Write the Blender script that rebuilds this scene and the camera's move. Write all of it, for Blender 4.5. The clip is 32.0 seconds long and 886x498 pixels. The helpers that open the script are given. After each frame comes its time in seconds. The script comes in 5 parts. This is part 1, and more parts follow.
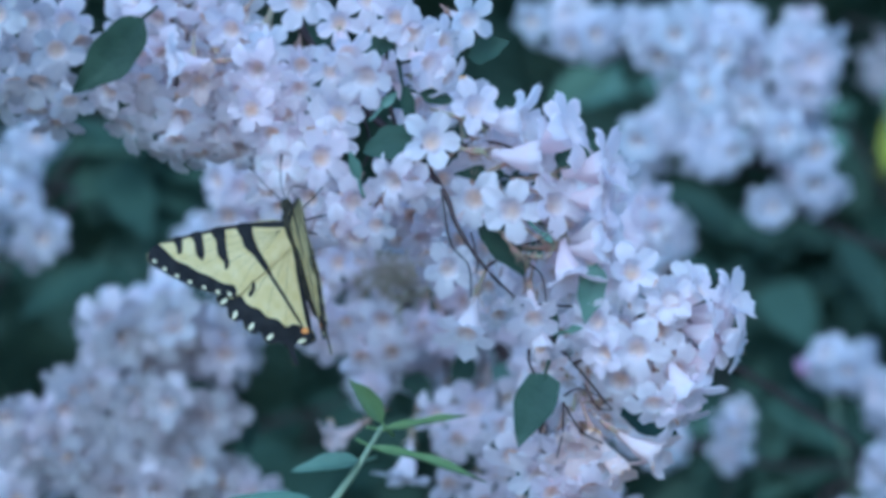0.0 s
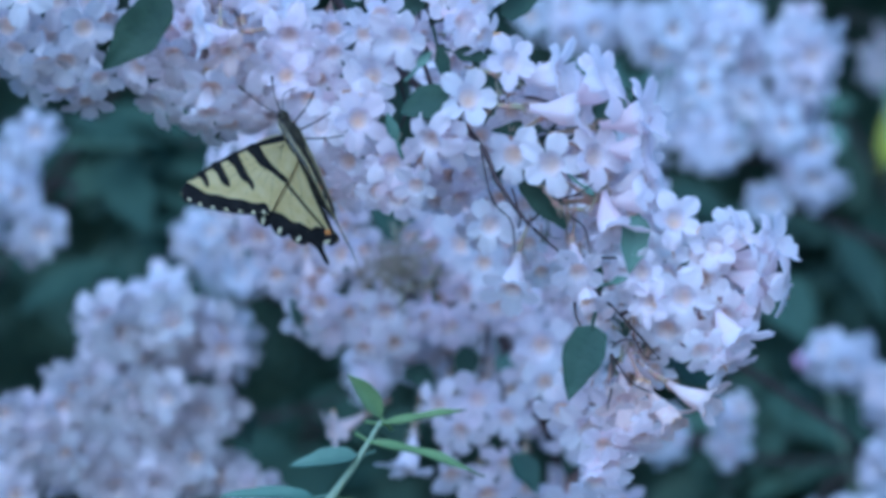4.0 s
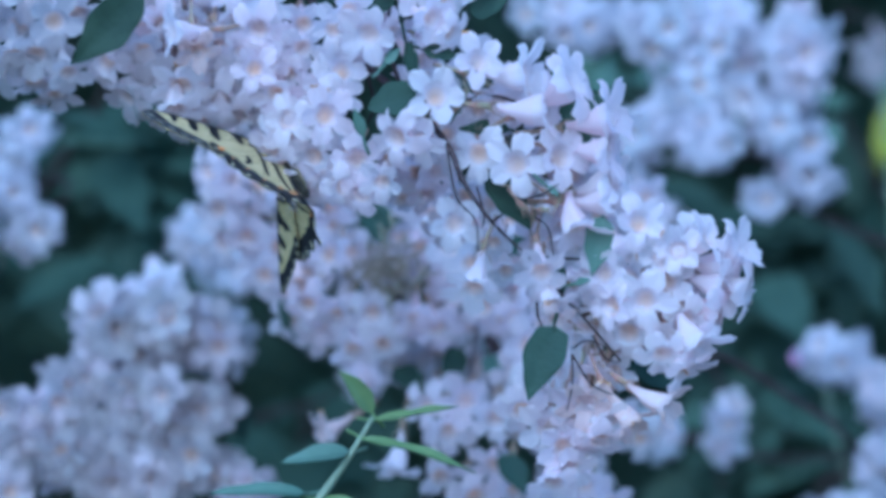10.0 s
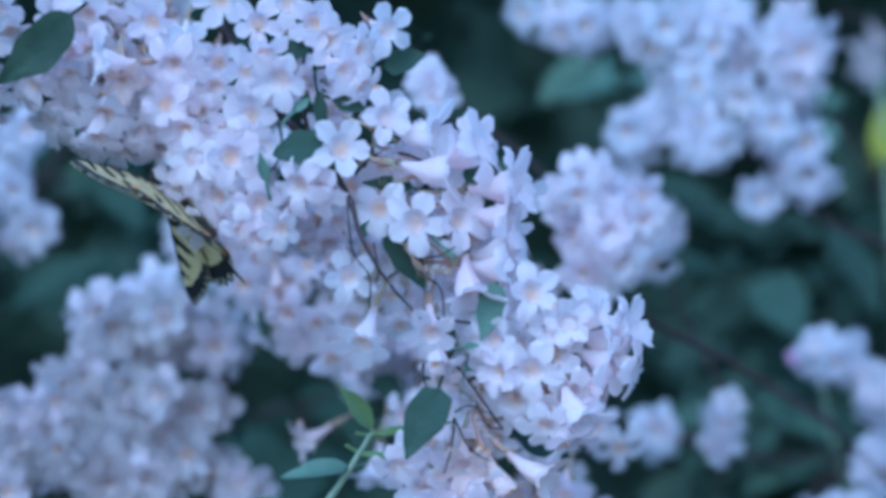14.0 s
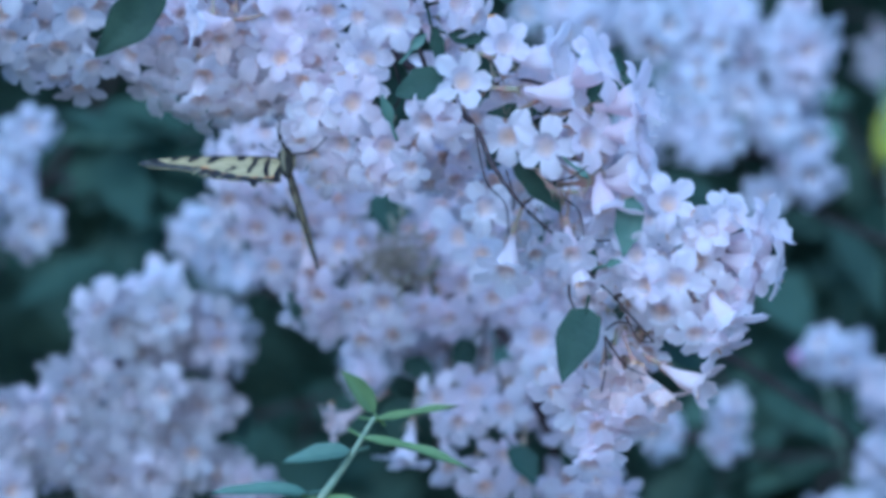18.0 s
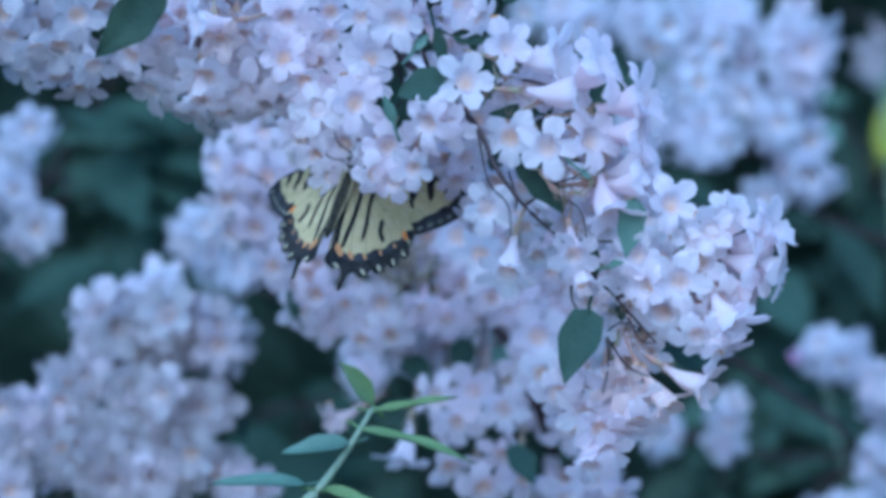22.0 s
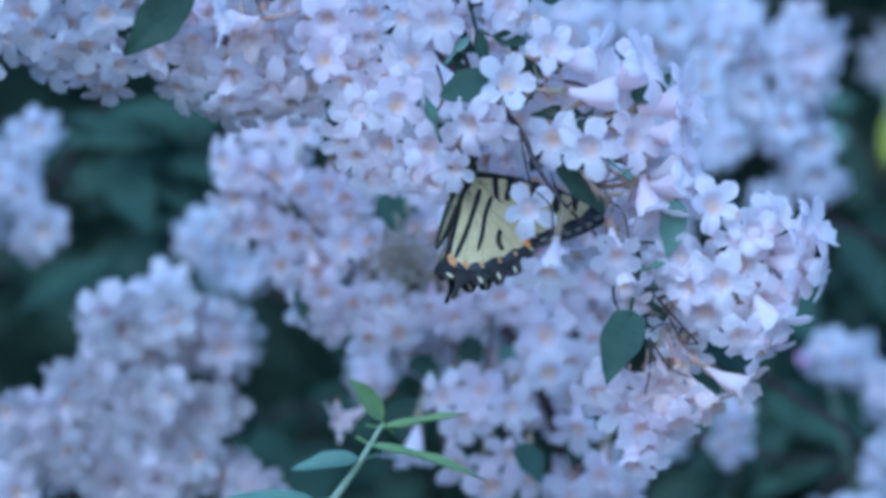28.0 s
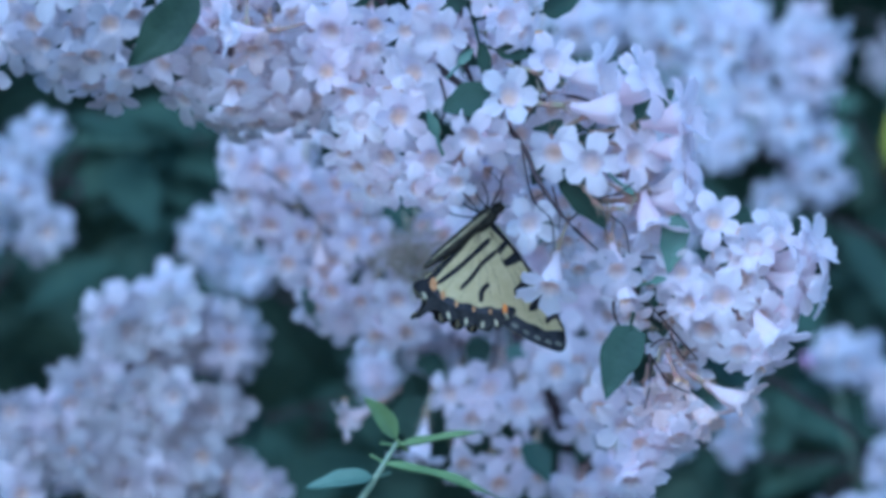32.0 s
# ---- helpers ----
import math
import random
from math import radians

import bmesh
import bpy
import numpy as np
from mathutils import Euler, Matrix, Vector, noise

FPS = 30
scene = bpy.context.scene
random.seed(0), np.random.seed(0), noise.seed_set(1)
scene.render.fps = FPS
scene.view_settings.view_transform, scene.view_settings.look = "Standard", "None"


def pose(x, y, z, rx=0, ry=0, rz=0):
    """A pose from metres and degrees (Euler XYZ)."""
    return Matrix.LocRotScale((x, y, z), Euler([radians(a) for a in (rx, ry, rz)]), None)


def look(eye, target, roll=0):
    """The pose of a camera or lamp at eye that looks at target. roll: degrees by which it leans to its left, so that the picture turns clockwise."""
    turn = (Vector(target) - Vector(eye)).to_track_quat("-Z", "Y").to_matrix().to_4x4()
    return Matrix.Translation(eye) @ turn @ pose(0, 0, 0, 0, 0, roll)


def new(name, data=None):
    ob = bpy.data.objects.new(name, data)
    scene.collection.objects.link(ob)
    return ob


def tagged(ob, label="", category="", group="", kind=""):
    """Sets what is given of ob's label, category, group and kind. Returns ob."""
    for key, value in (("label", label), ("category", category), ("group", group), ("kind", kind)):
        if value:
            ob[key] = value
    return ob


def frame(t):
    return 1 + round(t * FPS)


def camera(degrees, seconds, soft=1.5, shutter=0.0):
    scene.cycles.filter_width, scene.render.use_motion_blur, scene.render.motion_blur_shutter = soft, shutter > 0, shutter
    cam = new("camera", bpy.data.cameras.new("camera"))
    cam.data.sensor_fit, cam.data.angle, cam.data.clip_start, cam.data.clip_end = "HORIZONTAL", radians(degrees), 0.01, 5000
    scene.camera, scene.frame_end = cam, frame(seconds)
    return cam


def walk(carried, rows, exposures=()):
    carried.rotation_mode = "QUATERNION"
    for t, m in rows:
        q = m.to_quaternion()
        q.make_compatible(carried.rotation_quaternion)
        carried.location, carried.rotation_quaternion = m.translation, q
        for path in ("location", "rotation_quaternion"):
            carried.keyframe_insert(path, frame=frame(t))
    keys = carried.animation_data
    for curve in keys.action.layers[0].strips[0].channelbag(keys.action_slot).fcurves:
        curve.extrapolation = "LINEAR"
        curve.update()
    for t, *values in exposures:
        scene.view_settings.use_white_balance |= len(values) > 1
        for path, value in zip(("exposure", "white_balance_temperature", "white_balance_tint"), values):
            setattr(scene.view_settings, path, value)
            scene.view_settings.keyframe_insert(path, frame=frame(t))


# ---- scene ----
# ---- camera ----
DIST, EYE_Z = 1.6, 1.2
UNIT = 0.00017855          # the plan's unit, in metres: 1568 of them span the view at the flowers
cam = camera(10, 32.0, soft=4.0)
cam.data.dof.use_dof = True
cam.data.dof.focus_distance = 1.6
cam.data.dof.aperture_fstop = 9.5
CAM_SWAY = [(0, 14, 20), (0.5, 12, 15), (1, 12, 12), (1.5, 12, 12), (2, 14, 11), (2.5, 14, 11), (3, 14, 11), (3.5, 12, 12), (5.5, 11, 8), (6, 11, 8), (6.5, 11, 8), (7, 9, 6), (7.5, 9, 6), (8, 9, 6), (8.5, 8, 6), (9, 6, 8), (9.5, 5, 6), (10, 3, 6), (10.5, 0, 5), (11, 0, 3), (11.5, -2, 3), (12, -2, 3), (12.5, -3, 11), (13, -3, 8), (13.5, -5, 5), (14, -3, 5), (14.5, -3, 5), (16.5, 3, 2), (17, 6, 3), (17.5, 5, 3), (18, 5, 3), (18.5, 2, 2), (19, 0, 0), (19.5, 3, 2), (20, 2, 0), (20.5, 2, 0), (21, 3, 2), (21.5, 3, 3), (22, 3, 3), (22.5, 3, 0), (23, 3, 3), (23.5, 5, 3), (24, 6, 3), (24.5, 6, 5), (25, 6, 5), (25.5, 6, 5), (27.5, 14, 9), (28, 14, 8), (28.5, 14, 3), (29, 12, -2), (29.5, 14, 2), (30, 12, -5), (30.5, 14, -2), (31, 17, 3), (31.5, 18, 5), (32, 23, 9)]
walk(cam, [(t, look((0, -DIST, EYE_Z), (-u * UNIT, 0, EYE_Z + v * UNIT))) for t, u, v in CAM_SWAY],
     exposures=[(0.0, 0.98, 4380, -5), (0.8, 0.98, 4225, 1), (32.0, 0.98, 4225, 1)])

# ---- light: open shade under a pale evening sky ----
world = bpy.data.worlds.new("sky")
scene.world = world
world.use_nodes = True
sky = world.node_tree.nodes.new("ShaderNodeTexSky")
sky.sky_type, sky.sun_disc = "NISHITA", False
sky.sun_elevation, sky.sun_rotation = radians(41), radians(195)
world.node_tree.links.new(sky.outputs[0], world.node_tree.nodes["Background"].inputs[0])
world.node_tree.nodes["Background"].inputs[1].default_value = 0.15
sun = new("sun", bpy.data.lights.new("sun", "SUN"))
sun.data.energy, sun.data.angle, sun.data.color = 1.05, radians(60), (1.0, 0.97, 0.93)
sun.matrix_world = look((-0.8, -3.0, 3.9), (0, 0, 1.2))


# ---- materials ----
def material(name, colour, second, scale=200.0, rough=0.5, bump=0.0, translucent=0.0, fine=0.0, random_mix=0.0, spec=0.3, third=None):
    m = bpy.data.materials.new(name)
    m.use_nodes = True
    nt = m.node_tree
    n, l = nt.nodes, nt.links
    bsdf = n["Principled BSDF"]
    bsdf.inputs["Roughness"].default_value = rough
    bsdf.inputs["Specular IOR Level"].default_value = spec
    co = n.new("ShaderNodeTexCoord")
    tex = n.new("ShaderNodeTexNoise")
    tex.inputs["Scale"].default_value, tex.inputs["Detail"].default_value = scale, 4.0
    l.new(co.outputs["Object"], tex.inputs["Vector"])
    ramp = n.new("ShaderNodeValToRGB")
    ramp.color_ramp.elements[0].position, ramp.color_ramp.elements[1].position = 0.35, 0.68
    ramp.color_ramp.elements[0].color, ramp.color_ramp.elements[1].color = (*colour, 1), (*second, 1)
    l.new(tex.outputs["Fac"], ramp.inputs[0])
    out = ramp.outputs[0]
    if third is not None:
        info = n.new("ShaderNodeObjectInfo")
        mix = n.new("ShaderNodeMixRGB")
        mul = n.new("ShaderNodeMath")
        mul.operation = "MULTIPLY"
        mul.inputs[1].default_value = random_mix
        l.new(info.outputs["Random"], mul.inputs[0])
        l.new(mul.outputs[0], mix.inputs[0])
        l.new(out, mix.inputs[1])
        mix.inputs[2].default_value = (*third, 1)
        out = mix.outputs[0]
    l.new(out, bsdf.inputs["Base Color"])
    if bump:
        b = n.new("ShaderNodeBump")
        b.inputs["Strength"].default_value, b.inputs["Distance"].default_value = bump, 0.0006
        t2 = n.new("ShaderNodeTexNoise")
        t2.inputs["Scale"].default_value = fine or scale * 6
        l.new(co.outputs["Object"], t2.inputs["Vector"])
        l.new(t2.outputs["Fac"], b.inputs["Height"])
        l.new(b.outputs[0], bsdf.inputs["Normal"])
    if translucent:
        tr = n.new("ShaderNodeBsdfTranslucent")
        l.new(out, tr.inputs["Color"])
        ms = n.new("ShaderNodeMixShader")
        ms.inputs[0].default_value = translucent
        l.new(bsdf.outputs[0], ms.inputs[1])
        l.new(tr.outputs[0], ms.inputs[2])
        l.new(ms.outputs[0], n["Material Output"].inputs[0])
    return m


PETAL = material("petal", (0.86, 0.805, 0.825), (0.89, 0.85, 0.865), 160, 0.6, 0.2, 0.62, 900, 0.7, 0.15, (0.85, 0.73, 0.785))
TUBE = material("petal_tube", (0.86, 0.78, 0.81), (0.89, 0.84, 0.85), 200, 0.6, 0.2, 0.62, 900, 0.5, 0.15, (0.83, 0.60, 0.67))
# petals farther back: the haze of distance is mixed into their colour as blue
PETAL_HAZE = material("haze_blue_petal", (0.67, 0.68, 0.73), (0.75, 0.75, 0.79), 160, 0.6, 0.2, 0.55, 900, 0.6, 0.15, (0.76, 0.69, 0.76))
THROAT = material("throat", (0.87, 0.62, 0.43), (0.88, 0.69, 0.53), 420, 0.65, 0.2, 0.62, 900, 0.75, 0.15, (0.83, 0.73, 0.71))
# the peach flush of the throat is strongest in the middle and below it
nt = THROAT.node_tree
at, sep = nt.nodes.new("ShaderNodeTexCoord"), nt.nodes.new("ShaderNodeVectorMath")
move, fade, mix = nt.nodes.new("ShaderNodeVectorMath"), nt.nodes.new("ShaderNodeMapRange"), nt.nodes.new("ShaderNodeMixRGB")
move.operation, sep.operation = "ADD", "LENGTH"
move.inputs[1].default_value = (0, 0.0006, 0.0022)
fade.inputs["From Min"].default_value, fade.inputs["From Max"].default_value = 0.0010, 0.0036
nt.links.new(at.outputs["Object"], move.inputs[0])
nt.links.new(move.outputs[0], sep.inputs[0])
nt.links.new(sep.outputs["Value"], fade.inputs[0])
nt.links.new(fade.outputs[0], mix.inputs[0])
mix.inputs[2].default_value = (0.85, 0.79, 0.815, 1)
was = nt.nodes["Principled BSDF"].inputs["Base Color"].links[0].from_socket
nt.links.new(was, mix.inputs[1])
for target in (nt.nodes["Principled BSDF"].inputs["Base Color"], next(n for n in nt.nodes if n.type == "BSDF_TRANSLUCENT").inputs["Color"]):
    nt.links.new(mix.outputs[0], target)
# duller, pinker petals: the shade inside the bush is put into their colour
PETAL_SHADE = material("shade_petal", (0.58, 0.55, 0.56), (0.66, 0.635, 0.645), 160, 0.65, 0.2, 0.58, 900, 0.6, 0.15, (0.60, 0.50, 0.52))
WITHERED = material("withered_petal", (0.76, 0.62, 0.62), (0.83, 0.74, 0.75), 240, 0.7, 0.4, 0.5, 700, 0.45, 0.2, (0.74, 0.55, 0.46))
WITHERED_TIP = material("browned_rim", (0.50, 0.26, 0.10), (0.62, 0.40, 0.20), 700, 0.8, 0.4, 0.2, 1500)
CALYX = material("calyx", (0.34, 0.35, 0.22), (0.46, 0.28, 0.22), 500, 0.7, 0.3, 0.3, 1500, 0.5, 0.2, (0.52, 0.25, 0.23))
SPENT = material("spent_calyx", (0.36, 0.35, 0.25), (0.47, 0.40, 0.30), 500, 0.8, 0.3, 0.4, 1500, 0.5, 0.1, (0.40, 0.28, 0.24))
LEAF = material("leaf", (0.022, 0.040, 0.026), (0.044, 0.070, 0.044), 70, 0.6, 0.6, 0.10, 500, 0.5, 0.18, (0.034, 0.064, 0.046))
LEAF_YOUNG = material("young_leaf", (0.16, 0.23, 0.085), (0.22, 0.30, 0.12), 90, 0.45, 0.35, 0.3, 420, 0.4, 0.35, (0.14, 0.24, 0.11))
LEAF_TEAL = material("teal_leaf", (0.12, 0.19, 0.14), (0.16, 0.24, 0.18), 90, 0.5, 0.35, 0.3, 420, 0.4, 0.35, (0.11, 0.20, 0.15))
# leaf for the bush's deep gaps, whose shade is part of its colour
LEAF_SHADE = material("shaded_leaf", (0.030, 0.052, 0.036), (0.045, 0.072, 0.048), 60, 0.7, 0.3, 0.1, 300, 0.5, 0.1, (0.032, 0.06, 0.046))
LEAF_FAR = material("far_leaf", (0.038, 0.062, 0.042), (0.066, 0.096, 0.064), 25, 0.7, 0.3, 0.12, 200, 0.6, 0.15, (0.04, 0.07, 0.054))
LEAF_MID = material("mid_leaf", (0.070, 0.112, 0.072), (0.10, 0.15, 0.098), 60, 0.65, 0.3, 0.2, 300, 0.5, 0.15, (0.075, 0.125, 0.095))
STEM = material("stem", (0.030, 0.020, 0.021), (0.062, 0.040, 0.038), 420, 0.7, 0.5, 0, 1500)
GREEN_STEM = material("green_stem", (0.19, 0.24, 0.16), (0.25, 0.30, 0.20), 420, 0.6, 0.3, 0, 1500)
BARK = material("bark", (0.045, 0.036, 0.032), (0.085, 0.068, 0.058), 60, 0.85, 0.8, 0, 300)
SOIL = material("soil", (0.045, 0.035, 0.022), (0.09, 0.075, 0.045), 6, 0.95, 0.8, 0, 60)


# ---- helpers of this scene ----
def part(name, bm, mat, parent, label="", smooth=True):
    me = bpy.data.meshes.new(name)
    bm.to_mesh(me)
    bm.free()
    for m in mat if isinstance(mat, (list, tuple)) else [mat]:
        me.materials.append(m)
    if smooth:
        me.polygons.foreach_set("use_smooth", [True] * len(me.polygons))
    ob = new(name, me)
    ob.parent = parent
    return tagged(ob, label) if label else ob


def piece(name, mesh, parent, m=None, label=""):
    ob = new(name, mesh)
    ob.parent = parent
    if m is not None:
        ob.matrix_basis = m
    return tagged(ob, label) if label else ob


def mesh_of(name, bm, mats):
    me = bpy.data.meshes.new(name)
    bm.to_mesh(me)
    bm.free()
    for m in mats if isinstance(mats, (list, tuple)) else [mats]:
        me.materials.append(m)
    me.polygons.foreach_set("use_smooth", [True] * len(me.polygons))
    return me


def spot(u, v, y=0.0):
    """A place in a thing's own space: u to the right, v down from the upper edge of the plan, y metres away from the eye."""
    k = UNIT * (DIST + y) / DIST
    return Vector(((u - 784) * k, y, (441 - v) * k))


def facing(d, up=(0, 0, 1), roll=0.0):
    z = Vector(d).normalized()
    y = Vector(up) - z * z.dot(Vector(up))
    if y.length < 0.05:
        y = Vector((0, -1, 0.1)) - z * z.dot(Vector((0, -1, 0.1)))
    y.normalize()
    x = y.cross(z)
    return Matrix((x, y, z)).transposed().to_4x4() @ Matrix.Rotation(roll, 4, "Z")


def smooth_line(points, n=6):
    pts = [Vector(p) for p in points]
    pts = [pts[0] * 2 - pts[1]] + pts + [pts[-1] * 2 - pts[-2]]
    out = []
    for i in range(1, len(pts) - 2):
        a, b, c, d = pts[i - 1:i + 3]
        for k in range(n):
            t = k / n
            out.append(0.5 * ((2 * b) + (c - a) * t + (2 * a - 5 * b + 4 * c - d) * t * t + (3 * b - a - 3 * c + d) * t ** 3))
    return out + [pts[-2]]


def tube(bm, points, r0, r1, sides=7, n=6, lumps=0.0):
    line = smooth_line(points, n) if n > 1 else [Vector(p) for p in points]
    rings = []
    for i, p in enumerate(line):
        d = (line[min(i + 1, len(line) - 1)] - line[max(i - 1, 0)]).normalized()
        a = d.orthogonal().normalized()
        b = d.cross(a)
        r = r0 + (r1 - r0) * i / (len(line) - 1)
        r *= 1 + lumps * random.uniform(-1, 1)
        rings.append([bm.verts.new(p + (a * math.cos(q) + b * math.sin(q)) * r) for q in (2 * math.pi * k / sides for k in range(sides))])
    for s, e in zip(rings, rings[1:]):
        for k in range(sides):
            bm.faces.new((s[k], s[(k + 1) % sides], e[(k + 1) % sides], e[k]))
    bm.faces.new(list(reversed(rings[0])))
    bm.faces.new(rings[-1])
    return bm


def thing(name, at=(0, 0, EYE_Z)):
    ob = new(name)
    ob.empty_display_size = 0.05
    ob.location = at
    return ob


# ---- flowers of the beauty bush ----
LOBE_ROWS = (0.16, 0.34, 0.54, 0.74, 0.9, 1.0)


def corolla(seed, flare, curl, lobes=5.4, length=13.0, mouth=3.5, closed=0.0):
    """Bell with five blunt, frilled lobes, mouth in the xy plane, facing +z; millimetres."""
    rnd = random.Random(seed)
    bm = bmesh.new()
    seg = 40
    rings = []
    for s in (0.0, 0.14, 0.28, 0.44, 0.62, 0.82, 1.0):
        q = max(0.0, min(1.0, (s - 0.08) / 0.80))
        r = 0.95 + (mouth - 0.95) * (0.25 * s + 0.75 * q * q * (3 - 2 * q))
        rings.append([bm.verts.new(Vector((p * math.cos(a), p * math.sin(a) - 0.7 * math.sin(math.pi * s), -length * (1 - s))) * 0.001)
                      for a, p in ((2 * math.pi * k / seg, r * (1 - 0.09 * s * math.cos(5 * (2 * math.pi * k / seg + math.pi / 2) + math.pi))) for k in range(seg))])
    for j, (s, e) in enumerate(zip(rings, rings[1:])):
        for k in range(seg):
            f = bm.faces.new((s[k], s[(k + 1) % seg], e[(k + 1) % seg], e[k]))
            f.material_index = 1 if j < 5 else 0
    half = mouth * math.sin(math.pi / 5)
    for i in range(5):
        upper = i in (2, 3)
        mid = -math.pi / 2 + 2 * math.pi * i / 5
        out, side = Vector((math.cos(mid), math.sin(mid), 0)), Vector((-math.sin(mid), math.cos(mid), 0))
        size = lobes * rnd.uniform(0.86, 1.12) * (1.12 if i == 0 else 1.06 if upper else 1.0)
        lean = flare + rnd.uniform(-0.25, 0.25) + (0.12 if upper else -0.06)
        bend, twist, phase = curl * rnd.uniform(0.4, 1.5), rnd.uniform(-0.35, 0.35), rnd.uniform(0, 6)
        broad, notch = rnd.uniform(0.98, 1.16), rnd.uniform(-0.05, 0.16)
        ragged = [rnd.uniform(-0.07, 0.07) for _ in range(9)]
        base = [rings[-1][(int(round((mid / (2 * math.pi)) * seg)) - 4 + k) % seg] for k in range(9)]
        rows = [base]
        for s in LOBE_ROWS:
            row = []
            for k in range(9):
                w = k / 4 - 1
                h = half * broad * (1.0 + 0.76 * s - 0.62 * s ** 4)
                run = size * s * (1 - (0.26 * abs(w) ** 2.6 + notch * (1 - abs(w)) ** 2 + ragged[k]) * s * s)
                tilt = lean + bend * 0.55 * s
                o = mouth * (math.cos(w * math.pi / 5) * (1 - s) + (0.92 + 0.08 * (1 - abs(w))) * s)
                o += run * math.sin(tilt) * (1 - closed)
                z = run * math.cos(tilt) - (bend * 0.8 + 0.3) * (run / size) ** 2
                z += 0.42 * math.sin(5.5 * w + phase) * s * s + twist * w * s * 1.5 - 0.55 * (1 - w * w) * math.sin(math.pi * s)
                row.append(bm.verts.new((out * o + side * (w * h * (1 - closed * s)) + Vector((0, 0, z))) * 0.001))
            rows.append(row)
        for p, q in zip(rows, rows[1:]):
            for k in range(8):
                bm.faces.new((p[k], p[k + 1], q[k + 1], q[k]))
    return bm


def throat(length=2.6, mouth=3.3):
    """The inside of the bell, that narrows to its bottom."""
    bm = bmesh.new()
    rows = []
    for s in (0.0, 0.25, 0.5, 0.75, 1.0):
        r = 1.5 + (mouth - 1.5) * s ** 0.8
        rows.append([bm.verts.new(Vector((r * math.cos(a), r * math.sin(a) - 0.3 * (1 - s), -length * (1 - s) - 0.25)) * 0.001) for a in (2 * math.pi * k / 20 for k in range(20))])
    for s, e in zip(rows, rows[1:]):
        for k in range(20):
            bm.faces.new((s[k], s[(k + 1) % 20], e[(k + 1) % 20], e[k]))
    mid = bm.verts.new((0, -0.0003, -0.0031))
    for k in range(20):
        bm.faces.new((mid, rows[0][(k + 1) % 20], rows[0][k]))
    return bm


def calyx(seed, length=13.0):
    """Bristly ovary with five thread-like sepals and its stalk, at the foot of the bell."""
    rnd = random.Random(seed)
    bm = bmesh.new()
    z = -length
    tube(bm, [(0, 0, (z + 0.8) * 0.001), (0, 0, (z - 1.2) * 0.001), (0, 0, (z - 3.2) * 0.001)], 0.0007, 0.0011, 8, 3)
    tube(bm, [(0, 0, (z - 3.2) * 0.001), (0.0006, 0.0004, (z - 6) * 0.001), (0.0015, 0.0012, (z - 11) * 0.001)], 0.0007, 0.00035, 6, 3)
    for k in range(5):
        a = k * 1.257 + rnd.uniform(-0.3, 0.3)
        e = rnd.uniform(1.6, 3.4)
        tube(bm, [(0, 0, (z - 0.6) * 0.001), (e * 0.6 * math.cos(a) * 0.001, e * 0.6 * math.sin(a) * 0.001, (z + 1.0) * 0.001),
                  (e * math.cos(a) * 0.001, e * math.sin(a) * 0.001, (z + 3.4) * 0.001)], 0.00028, 0.0001, 4, 2)
    for k in range(14):
        a, h = rnd.uniform(0, 6.28), rnd.uniform(-3.4, -1)
        b = Vector((0.9 * math.cos(a), 0.9 * math.sin(a), z + h)) * 0.001
        tube(bm, [b, b + Vector((math.cos(a), math.sin(a), 0.3)) * 0.0013], 0.00009, 0.00004, 3, 1)
    return bm


BELLS = [mesh_of("flower", corolla(11 + i, f, c, l, 12.5, m), [PETAL, TUBE]) for i, (f, c, l, m) in enumerate(
    ((1.0, 0.6, 6.0, 3.5), (0.85, 0.7, 5.9, 3.4), (1.15, 1.0, 6.2, 3.6), (0.7, 0.8, 5.7, 3.5), (0.95, 1.3, 6.3, 3.4), (0.9, 0.4, 5.7, 3.6), (0.6, 1.0, 6.1, 3.4), (1.2, 0.7, 5.6, 3.7)))]
HALF_OPEN = [mesh_of("flower", corolla(31 + i, 0.50 + 0.14 * i, 0.7 + 0.3 * i, 5.9, 11.0, 3.8), [PETAL, TUBE]) for i in range(3)]
SHADE_TONED = [mesh_of("flower", corolla(51 + i, 0.7 + 0.12 * i, 0.7, 5.9, 12.5, 3.5), [PETAL_SHADE, PETAL_SHADE]) for i in range(4)]
PALE = [mesh_of("flower", corolla(61 + i, 0.9 + 0.1 * i, 0.7, 6.0, 12.5, 3.6), [PETAL_HAZE, PETAL_HAZE]) for i in range(4)]
LIMP = [mesh_of("flower", corolla(41 + i, 0.35 + 0.2 * i, 0.9 + 0.4 * i, 6.4, 12.0, 3.1), [WITHERED, WITHERED]) for i in range(3)]
THROATS = mesh_of("throat", throat(), THROAT)
CALYXES = [mesh_of("calyx", calyx(i), CALYX) for i in range(3)]
SPENT_CALYXES = [mesh_of("spent_calyx", calyx(i), SPENT) for i in range(3)]


